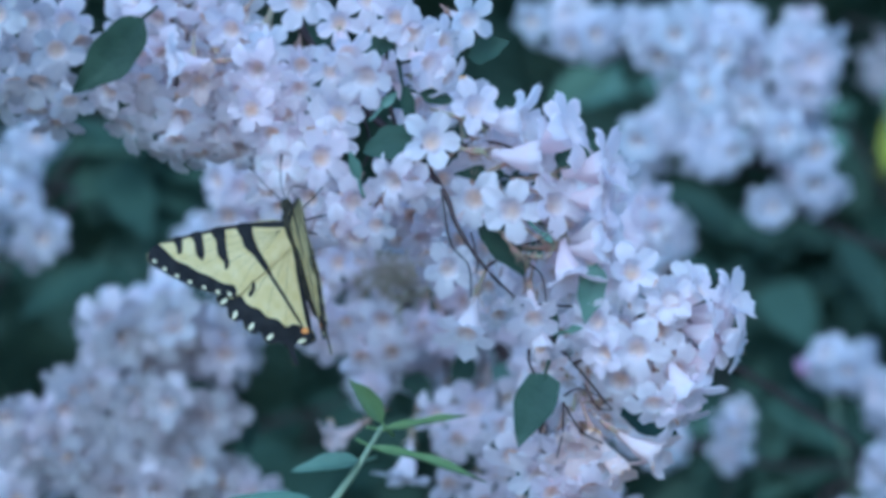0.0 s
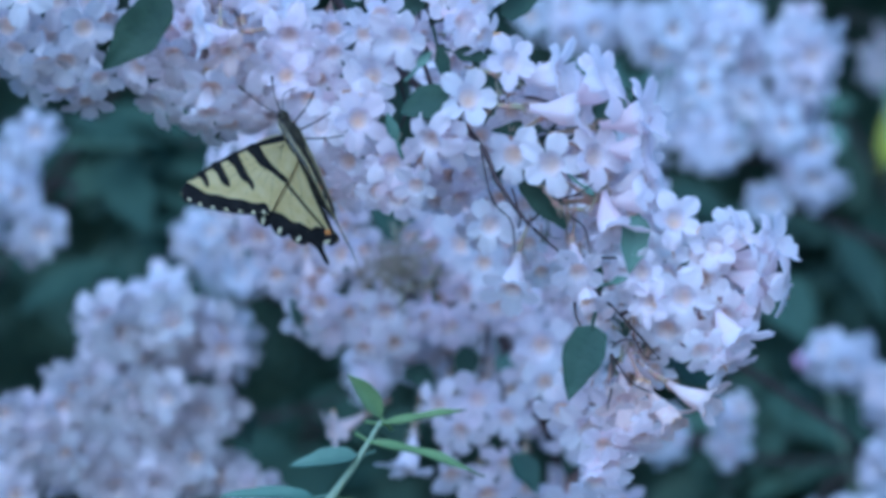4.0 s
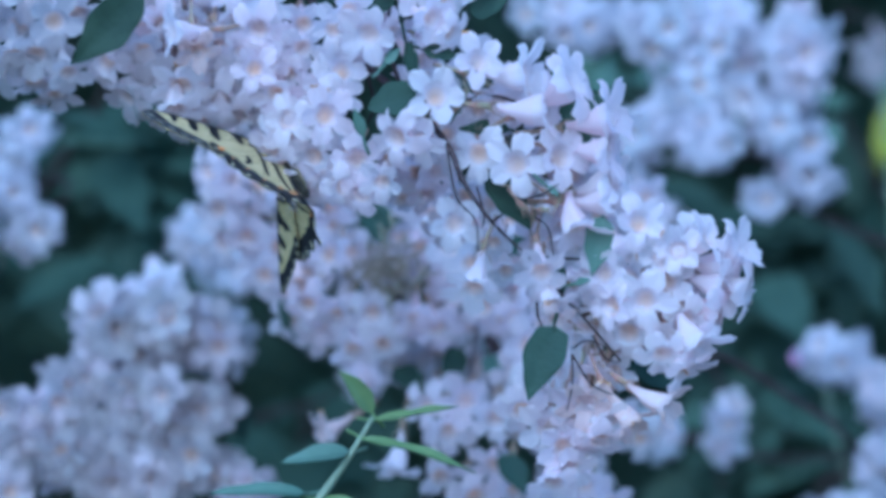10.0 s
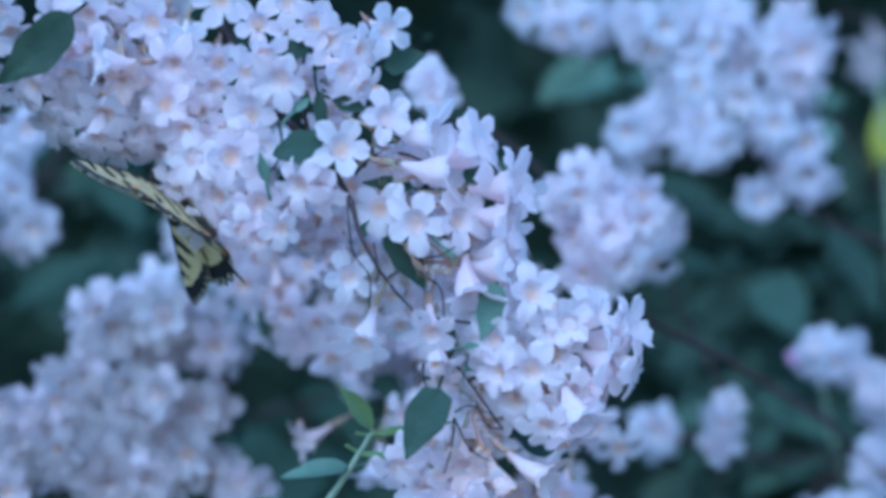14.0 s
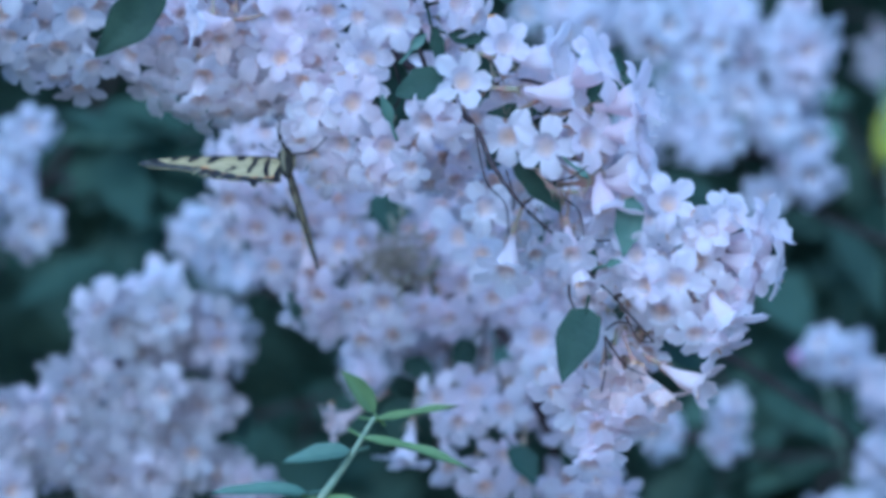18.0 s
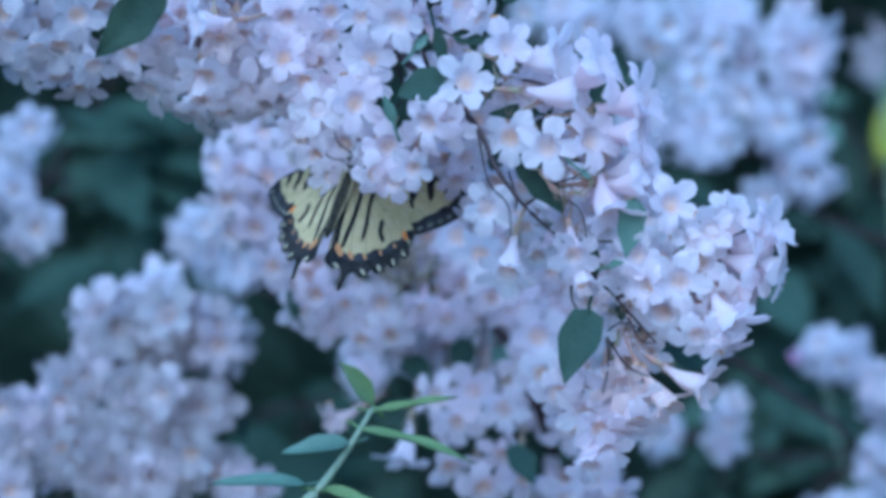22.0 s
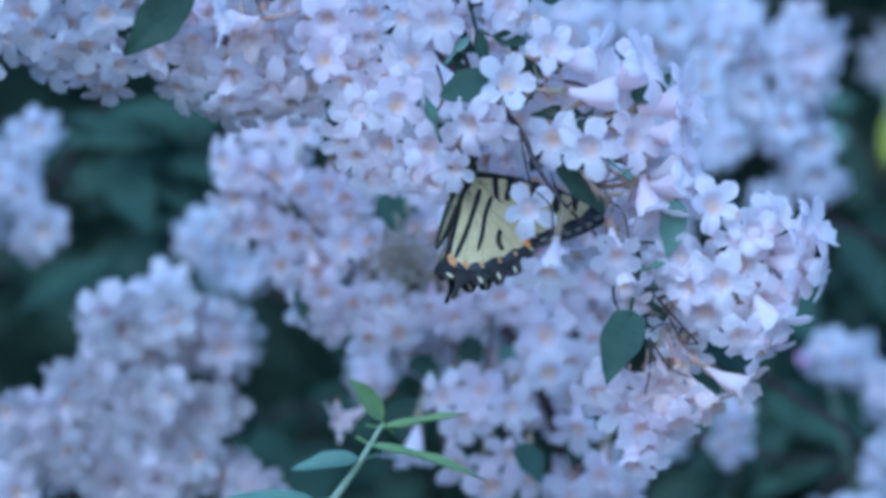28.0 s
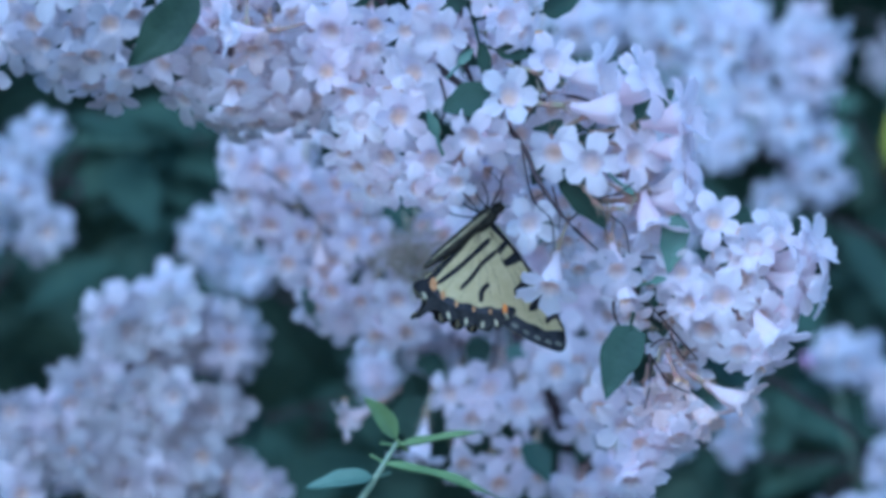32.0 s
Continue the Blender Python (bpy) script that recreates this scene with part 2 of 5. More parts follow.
def browned(f, lobe, span=5):
    """A browned, curled rim on one lobe of a bell: a thin skin over its outermost rows."""
    co = [v.co for v in f.data.vertices]
    rows_a_lobe = len(LOBE_ROWS)
    first = 280 + (lobe % 5) * rows_a_lobe * 9
    k0 = max(0, 4 - span // 2)
    bm = bmesh.new()
    for off in (0.00018, -0.00018):
        rows = [[bm.verts.new(co[first + j * 9 + k] + Vector((0, 0, off + 0.0003 * math.sin(2 * k)))) for k in range(k0, min(9, k0 + span + 1))] for j in range(rows_a_lobe - 2, rows_a_lobe)]
        for s, e in zip(rows, rows[1:]):
            for k in range(len(s) - 1):
                bm.faces.new((s[k], s[k + 1], e[k + 1], e[k]))
    return piece("withered_rim", mesh_of("withered_rim", bm, WITHERED_TIP), f, None, "browned curled petal rim")


BROWNED = {(1160, 254): 0, (1195, 332): 1, (900, 58): 3, (1345, 490): 0, (1150, 142): 2, (1308, 545): 0, (1238, 392): 4, (632, 165): 3, (1392, 446): 1}  # flower: lobe


def bloom(parent, at, d, size=1.0, kind="open", rnd=random, detail=2):
    mesh = rnd.choice({"open": BELLS, "half": HALF_OPEN, "limp": LIMP, "shade_toned": SHADE_TONED, "pale": PALE}[kind])
    d = Vector(d).normalized() + Vector((rnd.uniform(-0.22, 0.22), rnd.uniform(-0.1, 0.1), rnd.uniform(-0.28, 0.12)))
    m = Matrix.Translation(at) @ facing(d, (0, 0, 1), rnd.uniform(-0.35, 0.35)) @ Matrix.Scale(size * 0.98, 4)
    f = piece("flower", mesh, parent, m, "" if kind != "limp" else "fading flower with orange-brown petal tips")
    if kind == "limp":
        browned(f, rnd.randrange(40), 7)
    if detail > 0:
        piece("throat", THROATS, f)
    if detail > 1:
        piece("calyx", rnd.choice(CALYXES), f)
    return f


def blooms(parent, rows, y=0.0, spread=0.004, seed=1, detail=2, kind="open"):
    """Rows of u, v, the way the bell faces to the right and up (hundredths), and its size in percent."""
    rnd = random.Random(seed)
    for u, v, dx, dz, size in rows:
        dx, dz = dx / 100, dz / 100
        dy = -math.sqrt(max(0.0, 1 - dx * dx - dz * dz))
        sideways = kind == "open" and dy > -0.45
        how = "half" if sideways and rnd.random() < 0.8 else kind
        size *= 1.2 if sideways and y < 0 else 1.0
        f = bloom(parent, spot(u, v, y + rnd.uniform(-spread, spread)), (dx, dy, dz), size / 100, how, rnd, detail)
        if (u, v) in BROWNED:
            browned(f, BROWNED[u, v], 4)


def spray(parent, u, v, ru, rv, y, ry, count, seed, size=1.0, detail=1, droop=-0.35, kinds=("open", "half")):
    """A full truss: bells facing outwards and down, all round an uneven oval."""
    rnd = random.Random(seed)
    for _ in range(count):
        a, r = rnd.uniform(0, 2 * math.pi), math.sqrt(rnd.random())
        cu, cv = r * math.cos(a), r * math.sin(a)
        h = math.sqrt(max(0.0, 1 - r * r)) * rnd.choice((-1, -1, -1, 1))
        d = (cu * 0.8 + rnd.uniform(-0.35, 0.35), h - 0.35, -cv * 0.5 + droop + rnd.uniform(-0.3, 0.3))
        bloom(parent, spot(u + ru * cu, v + rv * cv, y + ry * h * rnd.uniform(0.5, 1.0)), d, size * rnd.uniform(0.85, 1.08), kinds[0] if rnd.random() < 0.8 else kinds[1], rnd, detail)


# ---- leaves ----
def leaf_mesh(name, mat, length, width, heart=0.0, fold=0.18, bend=0.15, seed=0, drip=0.0):
    """A leaf along +x from its stalk, upper side +z, with a sunken midrib and a drawn-out tip."""
    rnd = random.Random(seed)
    bm = bmesh.new()
    rows = []
    n = 14
    for i in range(n + 1):
        s = i / n
        w = width * 0.5 * math.sin(math.pi * min(1.0, s ** (0.75 - 0.2 * heart))) ** (0.8 - 0.25 * heart) * (1 - drip * max(0.0, s - 0.55) ** 1.2)
        w = max(w * (1 + 0.07 * math.sin(15 * s + seed)), length * 0.004)
        x = length * s
        z = -bend * length * s * s
        row = []
        for q in (-1, -0.66, -0.33, 0, 0.33, 0.66, 1):
            ripple = 0.02 * length * math.sin(11 * s + 2 * q + seed) * abs(q)
            row.append(bm.verts.new((x - (heart * 0.10 * length * abs(q) * (1 - s) if s < 0.4 else 0), w * q + 0.03 * length * math.sin(3 * s + seed), z + fold * w * abs(q) * 1.2 + ripple * 0.5)))
        rows.append(row)
    for a, b in zip(rows, rows[1:]):
        for k in range(6):
            bm.faces.new((a[k], b[k], b[k + 1], a[k + 1]))
    top = list(bm.faces)
    low = bmesh.ops.duplicate(bm, geom=list(bm.verts) + top)["geom"]
    bmesh.ops.translate(bm, verts=[g for g in low if isinstance(g, bmesh.types.BMVert)], vec=(0, 0, -0.00025))
    bmesh.ops.reverse_faces(bm, faces=[g for g in low if isinstance(g, bmesh.types.BMFace)])
    return mesh_of(name, bm, mat)


def midrib_mesh(length, bend, mat, seed=0):
    bm = bmesh.new()
    tube(bm, [(length * s, 0.03 * length * math.sin(3 * s + seed), -bend * length * s * s - 0.0004) for s in (0, 0.25, 0.5, 0.75, 0.97)], 0.0005, 0.00012, 6, 3)
    tube(bm, [(-0.006, 0, 0.001), (-0.003, 0, 0), (0, 0.03 * length * math.sin(seed), -0.0003)], 0.0006, 0.0005, 6, 2)
    return mesh_of("midrib", bm, mat)


def leaf(parent, a, b, normal, width, mat=None, heart=0.0, bend=0.1, seed=0, drip=0.4, label="", fold=0.18):
    """One leaf from a to b, its upper side towards normal; width in metres."""
    mat = mat or LEAF
    a, b = Vector(a), Vector(b)
    length = (b - a).length
    x = (b - a).normalized()
    z = Vector(normal)
    z = (z - x * x.dot(z)).normalized()
    m = Matrix((x, z.cross(x), z)).transposed().to_4x4()
    ob = piece("leaf", leaf_mesh("leaf", mat, length, width, heart, fold, bend, seed, drip), parent, Matrix.Translation(a) @ m, label)
    piece("midrib", midrib_mesh(length, bend, mat, seed), ob)
    return ob


# ---- ground ----
bm = bmesh.new()
bmesh.ops.create_grid(bm, x_segments=40, y_segments=40, size=60)
for v in bm.verts:
    v.co.z = 0.01 * noise.noise(v.co * 0.4)
tagged(part("ground", bm, SOIL, None), "dark garden soil under the shrubs", "ground", kind="structure")

# ---- the flowering branch that hangs into view, with its drooping tip ----
branch = tagged(thing("flowering_branch"), "arching beauty bush branch crowded with pale pink bell flowers", "flowering branch")
bm = bmesh.new()
tube(bm, [(-0.75, 0.55, -1.22), (-0.72, 0.52, -0.6), (-0.55, 0.36, 0.0), (-0.32, 0.16, 0.30), (-0.12, 0.05, 0.20), spot(600, -30, 0.055), spot(648, 36, 0.050),
          spot(770, 130, 0.024), spot(848, 205, -0.004), spot(880, 270, -0.014), spot(935, 342, -0.016), spot(1005, 404, -0.014)], 0.0026, 0.00035, 8, 6, 0.10)
part("stem", bm, STEM, branch, "thin brown woody stem")
for pts, r, y in (([(848, 205), (870, 300), (905, 340), (912, 395)], 0.0004, -0.014), ([(905, 280), (920, 330), (918, 352)], 0.0004, -0.014),
                  ([(1005, 404), (1040, 440), (1066, 470), (1100, 502), (1150, 556), (1172, 580)], 0.0006, -0.002), ([(1020, 480), (1022, 505), (1036, 532)], 0.0006, -0.012),
                  ([(1085, 570), (1088, 620), (1080, 670)], 0.0004, -0.012), ([(1085, 570), (1120, 620), (1160, 640)], 0.0004, -0.012), ([(1086, 560), (1110, 545), (1150, 556)], 0.0004, -0.013),
                  ([(1120, 535), (1145, 575), (1172, 580)], 0.0004, -0.013), ([(1010, 330), (1035, 350), (1046, 400)], 0.0004, -0.014), ([(985, 300), (1020, 290), (1050, 270)], 0.0004, -0.014),
                  ([(770, 130), (745, 60), (735, 0), (745, -90)], 0.0008, 0.022), ([(820, 160), (880, 130), (930, 120), (975, 130)], 0.0007, 0.004), ([(935, 342), (990, 300), (1040, 290), (1075, 280)], 0.0004, 0.006),
                  ([(1000, 400), (1060, 402), (1130, 402), (1190, 410)], 0.0005, 0.006), ([(1100, 502), (1170, 470), (1240, 440), (1290, 430)], 0.0007, 0.006), ([(680, 60), (700, 90), (715, 150), (690, 200)], 0.0006, 0.045),
                  ([(648, 36), (600, 60), (560, 90)], 0.0007, 0.055)):
    part("twig", tube(bmesh.new(), [spot(u, v, y) for u, v in pts], r, r * 0.6, 6, 5), STEM, branch)
TOP_SPRAY = [(455, -50, -10, -30, 105), (520, -25, 0, -40, 100), (575, -105, 0, -20, 110), (648, -75, 10, 10, 95), (668, -22, 20, -40, 100), (780, -65, 30, -20, 105),
             (815, -15, 50, -40, 100), (880, -95, 60, -10, 100), (850, 12, 70, -50, 90), (750, -90, 10, -10, 100), (700, -120, 0, 0, 100), (840, -55, 70, -20, 95)]
blooms(branch, TOP_SPRAY[:3], 0.035, 0.006, 2)
blooms(branch, TOP_SPRAY[3:], 0.0, 0.006, 2)
UPPER_SPRAY = [(505, 20, 0, -40, 112), (525, 78, -10, -50, 100), (586, 48, 10, -40, 100), (655, 85, 15, 5, 104), (632, 165, 0, -10, 108), (702, 18, 0, -45, 118),
               (692, 242, -5, -30, 106), (612, 240, -20, -50, 100), (540, 132, 0, -60, 98), (588, 168, -20, -50, 95), (560, 205, -30, -40, 92), (758, 200, -45, -40, 112), (800, 205, -30, -50, 100)]
for row in UPPER_SPRAY:
    blooms(branch, [row], 0.034 if row[0] < 630 else 0.014 if row[0] < 700 else -0.004, 0.004, row[0])
UNDER_SPRAY = [(480, 60, -30, -60, 95), (640, 10, 10, -30, 95), (585, 5, 0, -30, 95), (670, 292, 0, -45, 94), (735, 280, 10, -50, 92), (700, 305, 0, -50, 94), (625, 288, -20, -50, 94), (560, 262, -20, -50, 92), (590, 300, -10, -50, 92), (535, 232, -20, -50, 92),
               (560, 95, 0, -60, 90), (610, 120, -10, -60, 90), (745, 250, -20, -70, 95), (790, 262, 0, -60, 95), (830, 255, 10, -50, 95), (660, 130, 0, -50, 90), (770, 310, 0, -70, 90), (815, 300, 10, -60, 92)]
for row in UNDER_SPRAY:
    blooms(branch, [row], 0.038 if row[0] < 640 else 0.058 if row[0] > 742 else 0.012, 0.005, row[0] + 1)
RIGHT_SPRAY = [(826, 122, 8, 8, 112), (906, 222, -20, -15, 118), (900, 58, 15, 40, 104), (985, 78, 92, 22, 112), (1018, 138, 97, -12, 116), (1068, 88, 78, 52, 122), (1138, 146, 90, 26, 116), (1138, 205, 96, 8, 106),
               (1052, 222, 30, 20, 112), (972, 238, -10, -5, 115), (1148, 256, 86, 38, 118), (1148, 294, 97, -2, 106), (1085, 350, 30, -88, 100), (1025, 428, 5, -50, 112), (1195, 332, 25, 30, 104), (868, 348, -10, -35, 104)]
blooms(branch, RIGHT_SPRAY, -0.008, 0.004, 5)
INNER_SPRAY = [(745, 15, 55, -60, 95), (795, 62, 60, -70, 100), (820, 25, 60, -20, 95), (990, 110, 85, 20, 90), (990, 265, 40, -50, 95), (1060, 345, 10, -85, 95), (850, 190, 20, -30, 90), (940, 130, 60, 0, 95), (905, 145, 20, -40, 85), (1080, 250, 70, 10, 95)]
blooms(branch, INNER_SPRAY, 0.010, 0.005, 6)
DEEP_SPRAY = [(935, 380, -10, -60, 90), (925, 310, -40, -40, 90), (880, 300, -30, -60, 92), (1010, 370, 0, -70, 90), (960, 430, 0, -60, 88)]
blooms(branch, DEEP_SPRAY, 0.062, 0.006, 6)
TIP_SPRAY = [(1238, 392, -15, -5, 100), (1265, 378, 0, 25, 95), (1318, 356, 60, 62, 102), (1376, 372, 80, 52, 100), (1348, 402, 93, 12, 104), (1210, 470, -10, -20, 112), (1182, 530, -10, -45, 115), (1282, 505, 15, -35, 108),
             (1250, 432, 10, 5, 106), (1352, 440, 93, -14, 104), (1392, 446, 95, -24, 100), (1345, 490, 88, -30, 104), (1308, 545, 60, -76, 104), (1245, 566, 20, -60, 104), (1292, 590, 45, -82, 96), (1150, 482, -55, 0, 100), (1135, 425, -30, 20, 92)]
blooms(branch, TIP_SPRAY, -0.006, 0.005, 7)
TIP_INNER = [(1290, 350, 20, 60, 92), (1205, 545, -20, -60, 90), (1130, 490, -40, -30, 92), (1105, 430, -40, 20, 88), (1270, 470, 0, -20, 95), (1310, 430, 30, 0, 95), (1225, 500, -10, -20, 95), (1180, 430, -20, 10, 92), (1160, 600, -10, -60, 92),
             (1115, 560, -40, -30, 90), (1265, 540, 20, -40, 95), (1120, 615, 10, -70, 95)]
blooms(branch, TIP_INNER, 0.008, 0.004, 8)
HANGING = [(905, 462, -8, -84, 118), (1045, 705, 5, -45, 118), (1000, 675, -30, -50, 108), (1090, 775, 10, -70, 108), (1060, 800, -10, -70, 104), (1075, 735, 10, -60, 102), (1020, 640, -20, -60, 95), (1045, 480, 10, -85, 92), (1120, 692, 5, -60, 108), (1092, 668, 0, -60, 104), (1142, 722, 10, -80, 108), (1152, 688, 30, -70, 100), (1112, 735, 0, -88, 104)]
blooms(branch, HANGING, -0.002, 0.004, 9)
FADING = [(1112, 655, 10, -62, 112), (1190, 682, 66, -70, 106), (1250, 652, 88, -30, 112), (1052, 512, 20, -70, 82)]
blooms(branch, FADING, -0.006, 0.002, 10, kind="limp")
# bells on the far side of the branch
rnd = random.Random(77)
BEHIND = [(u + rnd.uniform(-28, 14), v + rnd.uniform(-8, 30), rnd.uniform(-30, 30), rnd.uniform(-60, 0), 96) for u, v, dx, dz, size in UPPER_SPRAY + RIGHT_SPRAY + INNER_SPRAY]
for row in BEHIND:  # deeper where the butterfly comes to hang
    blooms(branch, [row], 0.066 if 680 < row[0] < 1010 and row[1] > 230 else 0.036, 0.008, int(row[0] + row[1]), 1)
# small bristly calyces in the gaps between the bells
rnd = random.Random(5)
for u, v, n in ((890, 122, 4), (1010, 290, 5), (1035, 305, 3), (1110, 435, 2), (1110, 525, 3), (1140, 582, 3), (1100, 640, 2), (985, 335, 2), (930, 195, 2)):
    for k in range(n):
        d = Vector((rnd.uniform(-0.2, 1), rnd.uniform(-0.5, 0.2), rnd.uniform(-0.8, 0.6)))
        piece("calyx", rnd.choice(CALYXES), branch, Matrix.Translation(spot(u + rnd.uniform(-35, 35), v + rnd.uniform(-28, 28), -0.006 if u in (1010, 1035) else 0.006) + d.normalized() * 0.010) @ facing(d) @ Matrix.Scale(0.78, 4))
leaf(branch, spot(785, 118, -0.002), spot(708, 150, -0.006), (0.1, -1, 0.35), 0.0115, heart=0.5, seed=1, label="small teal-green leaf")
leaf(branch, spot(1048, 532, -0.012), spot(1014, 656, -0.016), (-0.1, -1, 0.1), 0.0128, heart=0.9, bend=0.04, seed=2, drip=1.6, label="dark green heart-shaped leaf with a drawn-out tip")
leaf(branch, spot(770, 30, 0.002), spot(800, 115, 0.002), (0.5, -1, 0.2), 0.0050, seed=3)
leaf(branch, spot(800, 40, 0.006), spot(865, 52, 0.004), (0, -1, 0.4), 0.0052, seed=4)
leaf(branch, spot(1132, 328, -0.006), spot(1112, 428, -0.009), (0.1, -1, 0.5), 0.0092, mat=LEAF_TEAL, heart=0.3, seed=5, drip=0.9)
leaf(branch, spot(922, 258, 0.004), spot(1004, 352, 0.002), (0.1, -1, 0.3), 0.0105, seed=6)
leaf(branch, spot(1052, 262, 0.014), spot(1120, 268, 0.012), (0.2, -1, 0.3), 0.0090, seed=7)
leaf(branch, spot(1030, 172, 0.03), spot(1118, 100, 0.03), (0.4, -1, 0.3), 0.0105, seed=8)
leaf(branch, spot(1170, 575, 0.03), spot(1300, 610, 0.05), (0.1, -1, 0.5), 0.0125, seed=9)
leaf(branch, spot(1060, 470, 0.002), spot(1058, 395, 0.0), (0.6, -1, 0.0), 0.0040, seed=10)
leaf(branch, spot(960, 180, 0.008), spot(870, 172, 0.004), (0, -1, 0.6), 0.0060, seed=11)
leaf(branch, spot(700, 200, 0.006), spot(685, 150, 0.004), (0.3, -1, 0.3), 0.0040, mat=LEAF_TEAL, seed=12)
leaf(branch, spot(735, 70, 0.0), spot(760, 40, 0.0), (0.1, -1, 0.3), 0.0032, mat=LEAF_TEAL, seed=13)
leaf(branch, spot(1030, 275, -0.01), spot(1052, 290, -0.012), (0.1, -1, 0.6), 0.0025, mat=LEAF_TEAL, seed=14)
leaf(branch, spot(1085, 445, -0.008), spot(1110, 435, -0.012), (0.1, -1, 0.6), 0.0030, mat=LEAF_TEAL, seed=15)
leaf(branch, spot(740, -60, 0.01), spot(700, -10, 0.006), (0, -1, 0.4), 0.008, seed=16)
leaf(branch, spot(880, -30, 0.01), spot(950, -60, 0.006), (0, -1, 0.4), 0.009, seed=17)

# ---- the truss beside it, a little deeper, with shade-darkened bells mixed in ----
side_branch = tagged(thing("flowering_branch", spot(300, 90) + Vector((0, 0, EYE_Z))), "beauty bush side branch with dense pale flowers and a dark leaf", "flowering branch")
SIDE_AT = spot(300, 90)


def side(u, v, y=0.0):
    return spot(u, v, y) - SIDE_AT


bm = bmesh.new()
tube(bm, [(-0.6, 0.6, -1.26), (-0.6, 0.56, -0.6), (-0.42, 0.42, -0.05), (-0.22, 0.2, 0.13), side(240, -170, 0.10), side(330, -60, 0.095), side(400, 10, 0.095), side(430, 90, 0.095)], 0.006, 0.0012, 8, 6, 0.06)
part("stem", bm, STEM, side_branch, "thin brown woody stem")
SIDE_BELLS = [(238, 82, -55, -30, 98), (300, 72, -20, -50, 104), (272, 142, -45, -75, 100), (375, 122, -10, -70, 108), (340, 186, -10, -92, 104), (398, 62, 10, -60, 104), (430, 150, 10, -70, 100), (462, 112, 10, -60, 100),
              (322, 22, -20, -40, 100), (248, 36, -75, 0, 100), (308, 112, -20, -60, 100), (408, 192, 0, -85, 98), (500, 140, 10, -60, 96), (470, 178, 0, -70, 98), (358, 160, -10, -80, 96), (442, 62, 10, -50, 98), (380, 20, 10, -40, 96)]
for rows, y0, sd in ((SIDE_BELLS, 0.055, 21), ([(u + 26, v - 30, dx, dz - 10, s) for u, v, dx, dz, s in SIDE_BELLS], 0.080, 22), ([(u + 14, v - 118, dx, dz, s) for u, v, dx, dz, s in SIDE_BELLS], 0.065, 23)):
    rnd = random.Random(sd)
    for u, v, dx, dz, s in rows:
        dx, dz = dx / 100, dz / 100
        bloom(side_branch, side(u + rnd.uniform(-8, 8), v + rnd.uniform(-8, 8), y0 + rnd.uniform(-0.006, 0.006)), (dx, -math.sqrt(max(0.01, 1 - dx * dx - dz * dz)), dz), 1.16 * s / 100, "half" if abs(dx) > 0.5 else "shade_toned" if rnd.random() < 0.45 else "open", rnd, 2)
bloom(side_branch, side(350, 28, 0.03), (-0.95, -0.3, -0.1), 1.1, "half", rnd, 2)
bloom(side_branch, side(395, 60, 0.035), (0.1, -0.6, -0.75), 0.95, "limp", rnd, 2)
leaf(side_branch, side(292, -45, 0.034), side(172, 92, 0.03), (0.5, -1, 0.3), 0.0150, seed=31, bend=0.05, label="dark green leaf in the shade of the flowers")
leaf(side_branch, side(480, 20, 0.09), side(470, 90, 0.09), (0.5, -1, 0.3), 0.008, seed=32)
leaf(side_branch, side(610, -80, 0.09), side(590, 20, 0.09), (0.5, -1, 0.3), 0.010, seed=33)
# the truss at the far upper corner, mostly in petals darkened for shade
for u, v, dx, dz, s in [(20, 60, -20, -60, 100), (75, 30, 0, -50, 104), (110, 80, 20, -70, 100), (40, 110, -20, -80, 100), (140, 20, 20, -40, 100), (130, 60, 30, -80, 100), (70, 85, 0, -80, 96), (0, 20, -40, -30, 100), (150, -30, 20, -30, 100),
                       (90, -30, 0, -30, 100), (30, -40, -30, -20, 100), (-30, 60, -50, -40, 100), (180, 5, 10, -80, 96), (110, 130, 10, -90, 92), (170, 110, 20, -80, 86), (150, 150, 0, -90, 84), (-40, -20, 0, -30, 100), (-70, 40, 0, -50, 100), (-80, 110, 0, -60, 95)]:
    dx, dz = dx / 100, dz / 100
    bloom(side_branch, side(u, v, 0.06 + rnd.uniform(-0.02, 0.02)), (dx, -math.sqrt(max(0.01, 1 - dx * dx - dz * dz)), dz), 1.18 * s / 100, "shade_toned" if rnd.random() < 0.85 else "open", rnd, 1)

# ---- the lower branch behind, that stirs less ----
low_branch = tagged(thing("flowering_branch"), "lower beauty bush branch of pale flowers in soft shade", "flowering branch")
Y2 = 0.21
bm = bmesh.new()
tube(bm, [(0.10, 0.45, -1.22), (0.10, 0.42, -0.6), spot(1030, 980, 0.26), spot(985, 800, 0.25), spot(930, 660, 0.24), spot(860, 560, 0.26), spot(700, 470, 0.27), spot(560, 420, 0.27), spot(430, 320, 0.27)], 0.0035, 0.0009, 8, 6, 0.06)
part("stem", bm, STEM, low_branch, "thin brown woody stem")
for pts in ([(700, 470), (720, 520), (690, 560)], [(860, 560), (850, 640), (830, 700)], [(810, 540), (790, 610), (800, 690)], [(890, 560), (880, 640), (892, 700)], [(720, 500), (745, 530), (770, 500)], [(560, 420), (480, 330), (440, 300)], [(960, 700), (900, 760), (880, 800)]):
    part("twig", tube(bmesh.new(), [spot(u, v, Y2 + 0.02) for u, v in pts], 0.0007, 0.0004, 6, 5), STEM, low_branch)


def larger(rows, k=1.15):
    return [(u, v, dx, dz, size * k) for u, v, dx, dz, size in rows]


